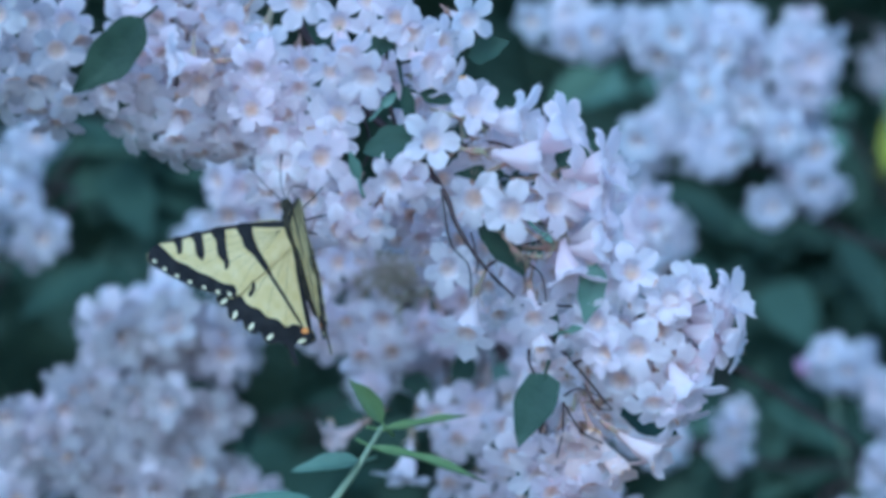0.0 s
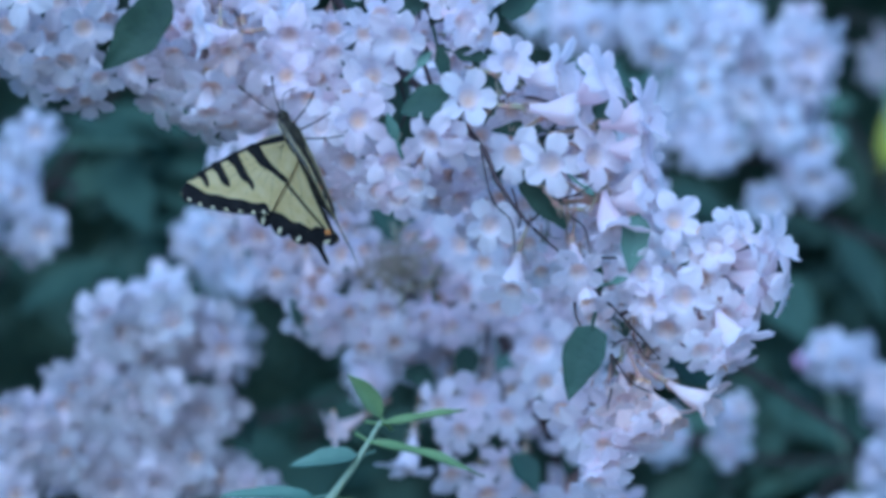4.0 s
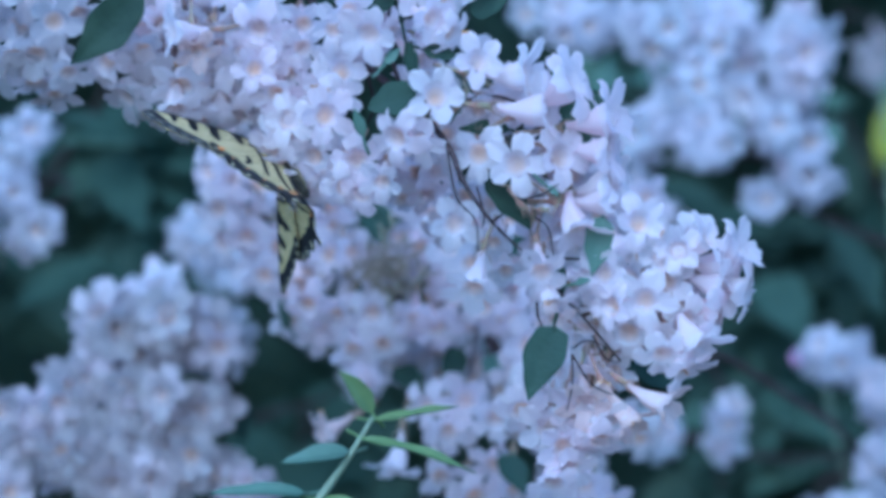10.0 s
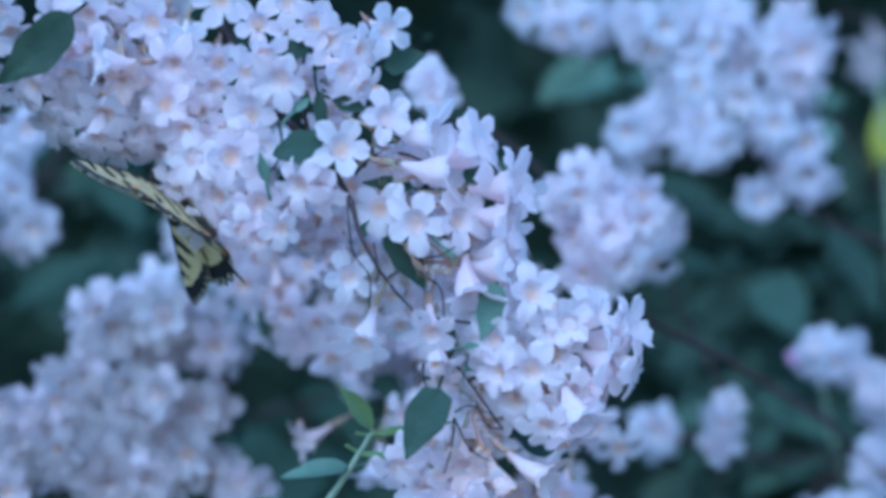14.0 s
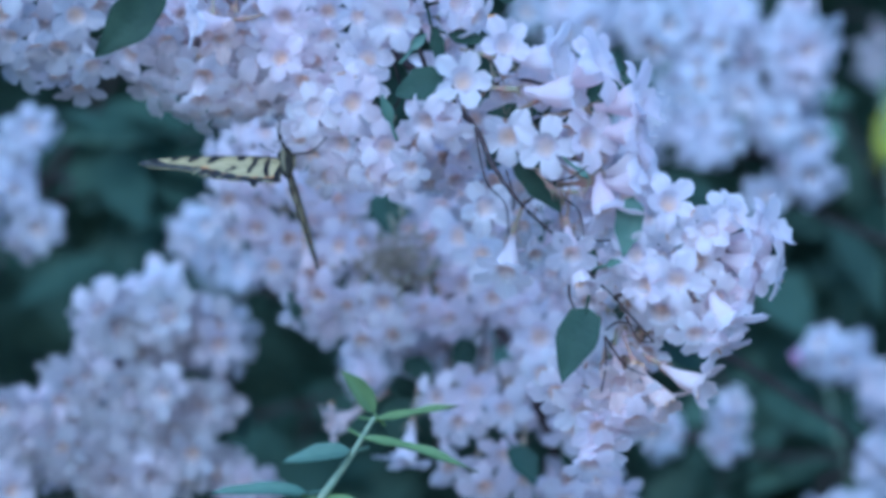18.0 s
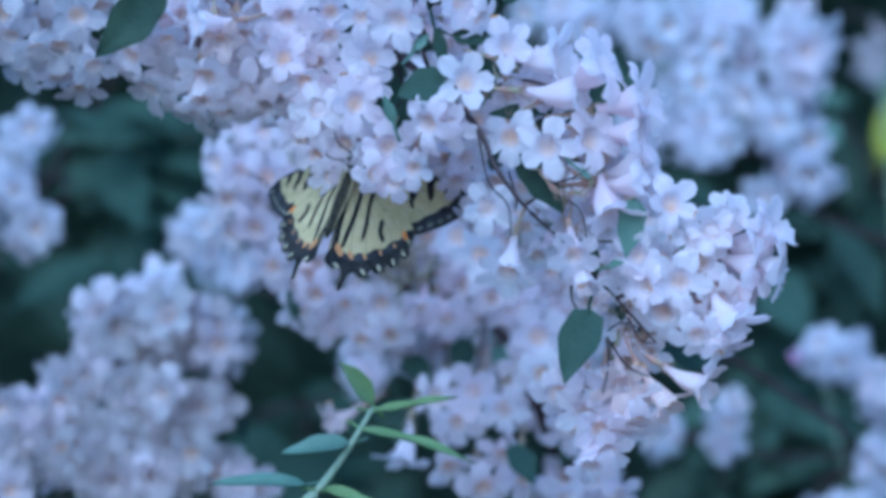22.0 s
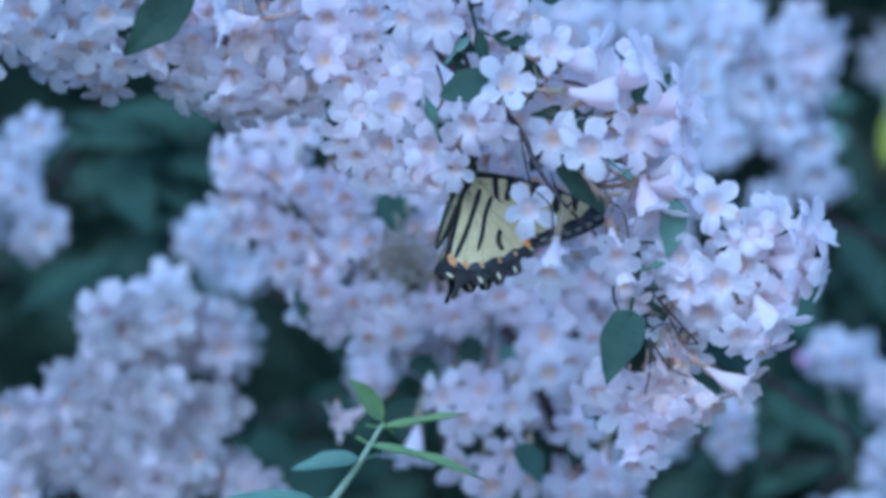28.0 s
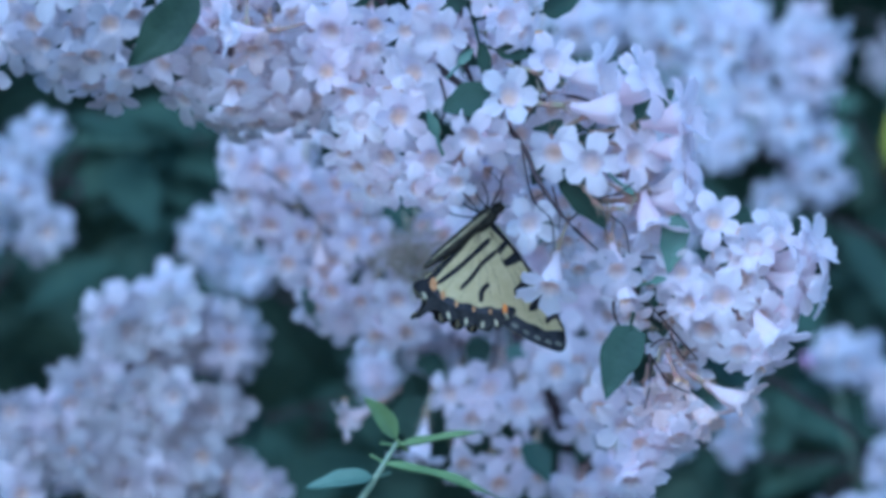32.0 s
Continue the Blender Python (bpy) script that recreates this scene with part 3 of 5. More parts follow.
LOW_A = [(676, 535, 0, -30, 100), (692, 592, 5, -55, 100), (640, 600, -20, -70, 98), (600, 430, 0, 0, 96), (640, 425, 20, -30, 80), (812, 412, -20, -20, 118), (822, 502, 0, -35, 104), (792, 562, 10, -55, 98), (752, 545, 0, -60, 92),
         (852, 446, 10, -40, 98), (955, 592, 5, -20, 115), (872, 525, 10, -40, 96), (930, 545, 20, -40, 96), (610, 535, -30, -60, 90), (560, 520, -30, -50, 95)]
blooms(low_branch, larger(LOW_A), Y2, 0.012, 11, 2)
LOW_B = [(840, 690, 0, -25, 110), (812, 745, -5, -45, 108), (892, 722, 10, -25, 106), (892, 805, 5, -80, 108), (797, 825, 0, -75, 106), (715, 812, -25, -94, 100), (860, 862, 10, -60, 104), (770, 700, -30, -20, 92), (1000, 885, 0, -40, 104),
         (1052, 842, 10, -60, 104), (1092, 872, 20, -50, 104), (930, 850, 0, -80, 98), (960, 660, 0, -30, 98), (1010, 760, 10, -60, 104), (930, 640, 10, -40, 96)]
blooms(low_branch, larger(LOW_B), Y2 - 0.01, 0.012, 12, 2)
LOW_C = [(475, 310, 10, -40, 104), (520, 335, 0, -60, 98), (430, 222, -20, -30, 108), (472, 225, 0, -20, 104), (432, 300, -20, -40, 104), (402, 352, -30, -50, 100), (452, 402, -20, -50, 100), (512, 420, 0, -60, 100), (382, 285, -60, -30, 100),
         (482, 470, -10, -60, 100), (532, 545, -20, -70, 98), (562, 470, 0, -60, 98), (520, 225, 10, -20, 104), (570, 330, 10, -60, 96), (600, 350, 0, -70, 92), (550, 390, 0, -50, 92)]
blooms(low_branch, larger(LOW_C), Y2 + 0.03, 0.015, 13, 2)
LOW_D = [(720, 330, 0, -50, 96), (780, 360, 0, -50, 96), (850, 380, 0, -50, 96), (900, 420, 0, -60, 96), (760, 420, 0, -60, 92), (900, 675, 0, -60, 96), (990, 560, 0, -50, 96), (1000, 640, 10, -50, 96), (660, 360, 0, -60, 90),
         (1040, 600, 10, -40, 95), (980, 480, 0, -50, 98), (1060, 690, 10, -40, 95), (1110, 720, 20, -40, 96), (1150, 760, 20, -40, 96)]
blooms(low_branch, larger(LOW_D), Y2 + 0.035, 0.012, 14, 1)
LOW_E = [(640, 330, 0, -50, 96), (700, 370, 0, -50, 96), (760, 385, 0, -50, 96), (815, 345, 0, -50, 98), (870, 335, 10, -50, 96), (920, 375, 0, -60, 98), (960, 440, 0, -60, 98), (1000, 500, 0, -60, 98), (880, 495, 0, -60, 98), (790, 470, 0, -70, 94), (840, 560, 0, -60, 96), (930, 500, 10, -40, 98),
         (1050, 560, 0, -50, 98), (600, 380, -10, -50, 94), (1010, 700, 0, -60, 98), (960, 740, 0, -60, 98), (1040, 640, 0, -60, 96), (720, 560, 0, -60, 94)]
blooms(low_branch, larger(LOW_E), Y2 + 0.05, 0.02, 15, 1)
# bells on the far side, that close the truss
rnd = random.Random(31)
LOW_F = [(u + rnd.uniform(-22, 22), v + rnd.uniform(-18, 18), rnd.uniform(-20, 20), rnd.uniform(-60, -20), 100) for u, v in
         ((600, 470), (650, 470), (655, 400), (720, 400), (745, 470), (790, 520), (600, 560), (560, 560), (520, 480), (480, 420), (900, 560), (950, 700), (1000, 820),
          (900, 700), (980, 860), (700, 440), (760, 560), (830, 480), (640, 520), (580, 400), (420, 400), (450, 350), (400, 300), (520, 290), (870, 430), (940, 460), (1040, 760), (1080, 820))]
blooms(low_branch, larger(LOW_F), Y2 + 0.06, 0.015, 16, 1)
# dim bells deep in the gap, their shade painted into the petals
spray(low_branch, 790, 625, 95, 34, Y2 + 0.10, 0.02, 13, 17, 1.05, 1, -0.45, ("shade_toned", "shade_toned"))
bloom(low_branch, spot(592, 742, Y2), (-0.9, -0.3, -0.35), 0.95, "limp", rnd, 2)
bloom(low_branch, spot(545, 478, Y2), (0.1, -0.6, -0.7), 0.95, "limp", rnd, 2)
rnd = random.Random(9)
for k in range(80):  # the spent, bristly truss
    d = Vector((rnd.uniform(-1, 1), rnd.uniform(-1, 0.1), rnd.uniform(-1, 0.5))).normalized()
    piece("spent_calyx", rnd.choice(SPENT_CALYXES), low_branch, Matrix.Translation(spot(695 + rnd.gauss(0, 27), 455 + rnd.gauss(0, 24), Y2 - 0.006) + d * 0.006) @ facing(d) @ Matrix.Scale(rnd.uniform(0.5, 0.75), 4))
for a, b, w, m in (((640, 440), (600, 462), 0.005, LEAF), ((770, 475), (760, 540), 0.006, LEAF), ((960, 405), (915, 425), 0.009, LEAF), ((905, 785), (948, 852), 0.010, LEAF), ((835, 600), (800, 650), 0.010, LEAF), ((720, 630), (765, 668), 0.010, LEAF), ((880, 610), (905, 655), 0.009, LEAF_TEAL),
                   ((700, 700), (720, 790), 0.016, LEAF), ((830, 440), (800, 452), 0.006, LEAF), ((530, 560), (512, 515), 0.006, LEAF_TEAL), ((1040, 720), (1000, 820), 0.015, LEAF), ((676, 338), (694, 412), 0.012, LEAF), ((648, 380), (728, 366), 0.007, LEAF)):
    leaf(low_branch, spot(*a, Y2 - 0.02 if a[1] > 770 else Y2 + 0.02), spot(*b, Y2 - 0.03 if a[1] > 770 else Y2 + 0.01), (0.2, -1, 0.4), w, mat=m, seed=a[0])

# ---- the leafy green shoot in front of it ----
shoot = tagged(thing("leafy_shoot"), "upright young shoot with narrow bright green leaves", "shoot")
YS = 0.055
bm = bmesh.new()
tube(bm, [(-0.16, 0.12, -1.22), (-0.13, 0.10, -0.6), (-0.075, 0.07, -0.16), spot(525, 925, YS), spot(565, 868, YS), spot(616, 796, YS), spot(661, 722, YS)], 0.003, 0.0007, 8, 6)
part("stem", bm, GREEN_STEM, shoot)
for a, b, n, w, m, be, sd in (((660, 715), (604, 640), (0.5, -1, 0.2), 0.0070, LEAF_YOUNG, 0.04, 41), ((664, 724), (812, 706), (0.0, -0.6, 1), 0.0050, LEAF_YOUNG, -0.02, 42), ((644, 756), (845, 806), (0.0, -0.55, 1), 0.0052, LEAF_YOUNG, 0.10, 43),
                              ((620, 782), (500, 792), (-0.1, -0.8, 1), 0.0088, LEAF_TEAL, 0.1, 44), ((542, 854), (374, 838), (-0.1, -0.7, 1), 0.0072, LEAF_TEAL, 0.16, 45), ((556, 866), (690, 884), (0.0, -0.6, 1), 0.0056, LEAF_YOUNG, 0.12, 46),
                              ((535, 900), (440, 950), (-0.2, -0.8, 1), 0.008, LEAF_TEAL, 0.12, 47)):
    leaf(shoot, spot(*a, YS), spot(*b, YS - 0.008), n, w, mat=m, bend=be, seed=sd, drip=0.5, fold=0.3)


# ---- flowering branches farther back in the bush ----
def far_branch(label, trusses, root, y, size=1.0, seed=1, leaves=(), kinds=("open", "half")):
    ob = tagged(thing("flowering_branch"), label, "flowering branch", "flowering branches in the background")
    u0, v0 = max(trusses, key=lambda t: t[1])[:2]
    tube_bm = tube(bmesh.new(), [(root, y + 0.25, -1.22), (root * 0.98, y + 0.24, -0.6), (root * 0.8 + spot(u0, v0, y).x * 0.2, y + 0.16, -0.15)] + [spot(t[0], t[1], y + 0.035) for t in sorted(trusses, key=lambda t: -t[1])], 0.0018, 0.0007, 7, 5)
    part("stem", tube_bm, STEM, ob)
    for i, (u, v, ru, rv, n) in enumerate(trusses):
        spray(ob, u, v, ru, rv, y, 0.03, int(n * 0.66), seed * 20 + i, size, 1, -0.35, kinds)
    for i, (a, b, w) in enumerate(leaves):
        leaf(ob, spot(*a, y + 0.02), spot(*b, y), (0.2, -1, 0.5), w, seed=seed * 30 + i)
    return ob


# the low trusses get their shade from the darker petal colour
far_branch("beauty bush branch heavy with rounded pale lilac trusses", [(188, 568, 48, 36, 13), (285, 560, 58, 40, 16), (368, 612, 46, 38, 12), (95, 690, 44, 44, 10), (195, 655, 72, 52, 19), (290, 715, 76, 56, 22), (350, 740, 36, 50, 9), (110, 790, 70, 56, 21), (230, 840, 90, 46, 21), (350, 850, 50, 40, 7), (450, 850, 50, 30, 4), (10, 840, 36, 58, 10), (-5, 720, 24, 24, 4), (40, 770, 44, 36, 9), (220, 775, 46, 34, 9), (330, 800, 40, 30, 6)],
           -0.35, 0.31, 1.3, 1, [((330, 690), (390, 750), 0.012), ((250, 800), (200, 775), 0.012), ((400, 700), (430, 770), 0.012)], ("shade_toned", "open"))
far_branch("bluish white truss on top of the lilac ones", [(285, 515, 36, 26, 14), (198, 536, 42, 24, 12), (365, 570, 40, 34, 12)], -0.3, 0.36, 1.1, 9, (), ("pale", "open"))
far_branch("pale flower truss of the beauty bush in deep shade", [(46, 232, 30, 26, 11), (24, 320, 26, 34, 9), (52, 395, 32, 42, 13), (-30, 320, 30, 100, 14)], -0.5, 0.44, 1.12, 2, (), ("pale", "shade_toned"))
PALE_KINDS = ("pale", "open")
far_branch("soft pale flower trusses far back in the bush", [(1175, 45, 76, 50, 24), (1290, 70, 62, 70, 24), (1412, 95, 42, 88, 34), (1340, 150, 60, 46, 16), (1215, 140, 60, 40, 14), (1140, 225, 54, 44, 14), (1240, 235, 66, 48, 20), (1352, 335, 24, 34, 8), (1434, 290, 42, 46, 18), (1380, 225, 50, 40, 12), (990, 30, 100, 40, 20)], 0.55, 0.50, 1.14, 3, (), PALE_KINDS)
far_branch("dim flower truss at the far edge of the bush", [(1545, 90, 26, 34, 7), (1620, 60, 40, 50, 6)], 0.62, 0.75, 1.1, 6, (), ("shade_toned", "pale"))
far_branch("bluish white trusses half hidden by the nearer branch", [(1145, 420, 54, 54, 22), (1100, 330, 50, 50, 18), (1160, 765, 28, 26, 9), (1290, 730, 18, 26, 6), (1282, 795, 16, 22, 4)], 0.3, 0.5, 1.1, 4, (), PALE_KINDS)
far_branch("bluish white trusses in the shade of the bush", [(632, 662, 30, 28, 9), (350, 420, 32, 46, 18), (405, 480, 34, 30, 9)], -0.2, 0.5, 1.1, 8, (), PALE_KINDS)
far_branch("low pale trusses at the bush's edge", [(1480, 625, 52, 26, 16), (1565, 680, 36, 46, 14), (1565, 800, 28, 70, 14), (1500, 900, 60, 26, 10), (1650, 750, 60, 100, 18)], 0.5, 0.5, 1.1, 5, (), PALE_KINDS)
far_branch("pale trusses close behind the hanging branch", [(1080, 425, 72, 62, 28), (1010, 335, 66, 55, 24), (1125, 375, 40, 45, 12), (1060, 500, 50, 40, 12), (775, 140, 30, 40, 8)], 0.25, 0.27, 1.1, 7, [((735, 95), (760, 50), 0.012), ((1180, 470), (1210, 440), 0.010)])
bud = tagged(thing("flower_bud", spot(1425, 632, 0.6) + Vector((0, 0, EYE_Z))), "pink flower bud on its thin stalk", "flower bud")
part("bud", tube(bmesh.new(), [(-0.006, 0, 0), (-0.003, 0, 0.001), (0.002, 0, 0.002), (0.007, 0, 0.002)], 0.0035, 0.001, 8, 4), material("bud_pink", (0.8, 0.42, 0.66), (0.84, 0.52, 0.72), 300, 0.5), bud)
part("stalk", tube(bmesh.new(), [(0.006, 0, 0.002), (0.03, 0.03, -0.2), (0.04, 0.1, -1.16)], 0.0008, 0.002, 6, 4), GREEN_STEM, bud)


# ---- leafy mass of the shrubs behind ----
def foliage(name, label, x0, x1, y0, y1, z0, z1, count, seed, mat, low=0.03, high=0.06, aside=0.0):
    ob = tagged(new(name), label, "shrub")
    rnd = random.Random(seed)
    for k in range(7):
        x, y = rnd.uniform(x0, x1), rnd.uniform(y0, y1)
        x += math.copysign(aside, x)
        part("branch", tube(bmesh.new(), [(x, y, 0), (x + rnd.uniform(-0.1, 0.1), y, z1 * 0.4), (x + rnd.uniform(-0.3, 0.3), y + rnd.uniform(-0.1, 0.1), z1 * 0.95)], 0.012, 0.003, 7, 5), BARK, ob)
    verts, faces = [], []
    for k in range(count):
        c = Vector((rnd.uniform(x0, x1), rnd.uniform(y0, y1), z0 + (z1 - z0) * rnd.random()))
        s = rnd.uniform(low, high)
        m = Matrix.Translation(c) @ Euler((rnd.uniform(-0.9, 0.9) + 0.6, rnd.uniform(-0.7, 0.7), rnd.uniform(0, 6.28))).to_matrix().to_4x4()
        b = len(verts)
        for x, y, z in ((0, 0, 0), (0.3, 0.24, 0.05), (0.3, -0.24, 0.05), (0.3, 0, 0), (0.65, 0.22, 0.03), (0.65, -0.22, 0.03), (0.65, 0, -0.03), (1, 0, -0.12)):
            verts.append(m @ Vector((x * s, y * s, z * s)))
        faces += [(b, b + 3, b + 1), (b, b + 2, b + 3), (b + 1, b + 3, b + 6, b + 4), (b + 3, b + 2, b + 5, b + 6), (b + 4, b + 6, b + 7), (b + 6, b + 5, b + 7)]
    me = bpy.data.meshes.new("leaves")
    me.from_pydata(verts, [], faces)
    me.materials.append(mat)
    me.polygons.foreach_set("use_smooth", [True] * len(me.polygons))
    lv = new("leaves", me)
    lv.parent = ob
    tagged(lv, kind="stuff")
    return ob


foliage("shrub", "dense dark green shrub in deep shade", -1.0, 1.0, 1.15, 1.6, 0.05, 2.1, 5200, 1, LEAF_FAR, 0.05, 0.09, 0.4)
foliage("shrub", "leafy green shrub behind the flowers", -0.9, 0.9, 0.85, 1.05, 0.2, 1.9, 700, 2, LEAF, 0.04, 0.07, 0.35)
# unseen crown overhead, added to keep skylight off the flowers farther back
foliage("shrub", "leafy crown added above the view to shade the flowers behind", -1.1, 1.1, 0.45, 1.1, 1.5, 2.1, 2000, 5, LEAF, 0.05, 0.08, 0.45)
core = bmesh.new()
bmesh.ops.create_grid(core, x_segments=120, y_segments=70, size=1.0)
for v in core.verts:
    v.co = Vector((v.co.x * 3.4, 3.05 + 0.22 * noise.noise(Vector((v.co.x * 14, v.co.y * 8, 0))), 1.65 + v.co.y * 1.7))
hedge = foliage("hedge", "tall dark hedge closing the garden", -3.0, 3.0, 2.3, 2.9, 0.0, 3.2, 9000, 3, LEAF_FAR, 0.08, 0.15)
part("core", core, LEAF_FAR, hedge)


def leafy_branch(label, root, boxes, y, seed, mat):
    """A leafy side branch in the shade: stalked leaves along a thin stem that climbs from the ground."""
    ob = tagged(thing("leafy_branch"), label, "branch", "leafy branches in the shade")
    rnd = random.Random(seed)
    part("stem", tube(bmesh.new(), [(root, y + 0.2, -1.22), (root, y + 0.18, -0.5)] + [spot(u, v, y + 0.04) for u, v, ru, rv, n, w in boxes], 0.0016, 0.0007, 7, 5), STEM, ob)
    for u, v, ru, rv, n, w in boxes:
        for k in range(n):
            a = spot(u + rnd.uniform(-ru, ru), v + rnd.uniform(-rv, rv), y + rnd.uniform(-0.03, 0.05))
            d = Vector((rnd.uniform(-1, 1), rnd.uniform(-0.7, 0.3), rnd.uniform(-0.8, 0.35))).normalized()
            leaf(ob, a, a + d * w * rnd.uniform(1.5, 2.1), (rnd.uniform(-0.4, 0.4), -0.7, 1), w * rnd.uniform(0.8, 1.2), mat=rnd.choice(mat), seed=rnd.randint(0, 999), heart=0.4)
    return ob


leafy_branch("dark leafy branch hanging in the shade of the bush", -0.3, [(300, 380, 90, 70, 12, 0.022), (245, 270, 80, 50, 12, 0.024), (330, 250, 70, 40, 7, 0.022), (235, 430, 60, 50, 8, 0.022)], 0.58, 71, (LEAF_SHADE, LEAF_FAR, LEAF_SHADE))
leafy_branch("deeply shaded leaves low in the bush", -0.1, [(530, 830, 60, 30, 5, 0.020), (545, 760, 50, 40, 4, 0.022), (560, 690, 30, 40, 3, 0.022)], 0.80, 73, (LEAF_SHADE,))
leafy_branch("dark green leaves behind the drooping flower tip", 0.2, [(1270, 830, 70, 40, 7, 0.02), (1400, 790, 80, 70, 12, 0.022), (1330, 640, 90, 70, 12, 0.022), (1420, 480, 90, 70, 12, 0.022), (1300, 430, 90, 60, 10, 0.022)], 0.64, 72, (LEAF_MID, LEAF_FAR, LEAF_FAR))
leafy_branch("soft teal leaves between the far flower trusses", 0.45, [(1480, 190, 20, 30, 2, 0.014), (1330, 190, 50, 20, 4, 0.018), (1200, 165, 60, 24, 6, 0.018), (1090, 140, 50, 36, 6, 0.018)], 0.66, 76, (LEAF_TEAL, LEAF_MID, LEAF_MID))
leafy_branch("lighter green leaves in a gap of the bush", -0.45, [(130, 236, 90, 16, 5, 0.016), (300, 242, 90, 16, 6, 0.016), (370, 330, 20, 20, 2, 0.014)], 0.62, 75, (LEAF_FAR, LEAF_MID))
young = tagged(thing("leafy_shoot", spot(1556, 232, 0.7) + Vector((0, 0, EYE_Z))), "yellow-green young leaves on a thin shoot", "shoot")
part("stem", tube(bmesh.new(), [(0.05, 0.1, -1.21), (0.03, 0.05, -0.4), (0.004, 0, -0.01), (0, 0, 0.01)], 0.003, 0.0008, 6, 5), GREEN_STEM, young)
YELLOW = material("yellow_leaf", (0.34, 0.36, 0.04), (0.42, 0.42, 0.06), 60, 0.5, 0.3, 0.3)
leaf(young, (0.0, 0, -0.012), (0.004, -0.005, 0.016), (-0.2, -1, 0.2), 0.012, mat=YELLOW, seed=61)
leaf(young, (0.0, 0, -0.01), (0.02, -0.005, 0.002), (-0.2, -1, 0.2), 0.010, mat=YELLOW, seed=62)
# ---- tiger swallowtail ----
WING_YELLOW = material("wing_yellow", (0.60, 0.48, 0.21), (0.68, 0.57, 0.30), 260, 0.7, 0.2, 0.25, 1800, spec=0.1)
WING_PALE = material("wing_underside", (0.46, 0.38, 0.19), (0.55, 0.46, 0.25), 260, 0.7, 0.2, 0.25, 1800, spec=0.1)
WING_BLACK = material("wing_black", (0.008, 0.008, 0.009), (0.018, 0.017, 0.018), 300, 0.7, 0.2, 0, 1800, spec=0.15)
WING_SLATE = material("wing_slate", (0.016, 0.016, 0.018), (0.05, 0.05, 0.054), 180, 0.75, 0.2, 0, 1800, spec=0.1)
WING_CREAM = material("wing_cream", (0.60, 0.54, 0.34), (0.68, 0.62, 0.42), 300, 0.7, spec=0.1)
WING_ORANGE = material("wing_orange", (0.62, 0.21, 0.04), (0.66, 0.29, 0.08), 300, 0.7, spec=0.1)
WING_DULL = material("wing_dull_spot", (0.13, 0.125, 0.10), (0.20, 0.19, 0.15), 300, 0.7, spec=0.1)
WING_BUFF = material("wing_buff", (0.36, 0.32, 0.20), (0.46, 0.41, 0.27), 300, 0.7, spec=0.1)
WING_RUST = material("wing_rust", (0.36, 0.175, 0.07), (0.46, 0.25, 0.10), 300, 0.7, spec=0.1)
WING_DUSK = material("wing_dusk", (0.012, 0.0115, 0.011), (0.036, 0.034, 0.033), 320, 0.75, 0.2, 0, 1800, spec=0.1)
FUR = material("butterfly_body", (0.012, 0.011, 0.010), (0.05, 0.045, 0.03), 500, 0.9, 0.8, 0, 2500, spec=0.1)
FUR_PALE = material("butterfly_flank", (0.14, 0.12, 0.07), (0.22, 0.19, 0.11), 500, 0.9, 0.6, 0, 2500, spec=0.1)


def outline(points, n=4):
    pts = [Vector((*p, 0)) for p in points]
    out = []
    for i in range(len(pts)):
        a, b, c, d = pts[i - 1], pts[i], pts[(i + 1) % len(pts)], pts[(i + 2) % len(pts)]
        for k in range(n):
            t = k / n
            out.append(0.5 * ((2 * b) + (c - a) * t + (2 * a - 5 * b + 4 * c - d) * t * t + (3 * b - a - 3 * c + d) * t ** 3))
    return out


def camber(x, y):
    return -0.9 * math.sin(x * 0.065) + 0.12 * math.sin(y * 0.3 + x * 0.1)


def slab(points, low, high, side, n=4, rounded=True):
    """A thin plate of a wing between two heights: top faces take the first material, the underside the second; millimetres in, metres out."""
    bm = bmesh.new()
    pts = outline(points, n) if rounded else [Vector((*p, 0)) for p in points]
    flat = bm.faces.new([bm.verts.new((p.x, p.y, 0)) for p in pts])
    bmesh.ops.triangulate(bm, faces=[flat])
    for _ in range(2):
        long = [e for e in bm.edges if e.calc_length() > 5]
        if long:
            bmesh.ops.subdivide_edges(bm, edges=long, cuts=1)
            bmesh.ops.triangulate(bm, faces=bm.faces[:])
    bm.normal_update()
    bm.faces.ensure_lookup_table()
    if bm.faces[0].normal.z < 0:
        bmesh.ops.reverse_faces(bm, faces=bm.faces[:])
    top = bm.faces[:]
    geom = bmesh.ops.duplicate(bm, geom=bm.verts[:] + top)
    under = [g for g in geom["geom"] if isinstance(g, bmesh.types.BMFace)]
    underv = {g for g in geom["geom"] if isinstance(g, bmesh.types.BMVert)}
    rim = [(e, geom["edge_map"][e]) for e in bm.edges if e.is_boundary and e in geom["edge_map"] and e.verts[0] not in underv]
    for e, f in rim:
        va, vb = e.verts
        wa = next(v for v in f.verts if (v.co - va.co).length < 1e-6)
        wb = next(v for v in f.verts if (v.co - vb.co).length < 1e-6)
        bm.faces.new((va, vb, wb, wa))
    bmesh.ops.reverse_faces(bm, faces=under)
    for f in under:
        f.material_index = 1
    for v in bm.verts:
        z = camber(v.co.x, v.co.y) + (low if v in underv else high)
        v.co = Vector((v.co.x * side, v.co.y, z)) * 0.001
    if side < 0:
        bmesh.ops.reverse_faces(bm, faces=bm.faces[:])
    return bm


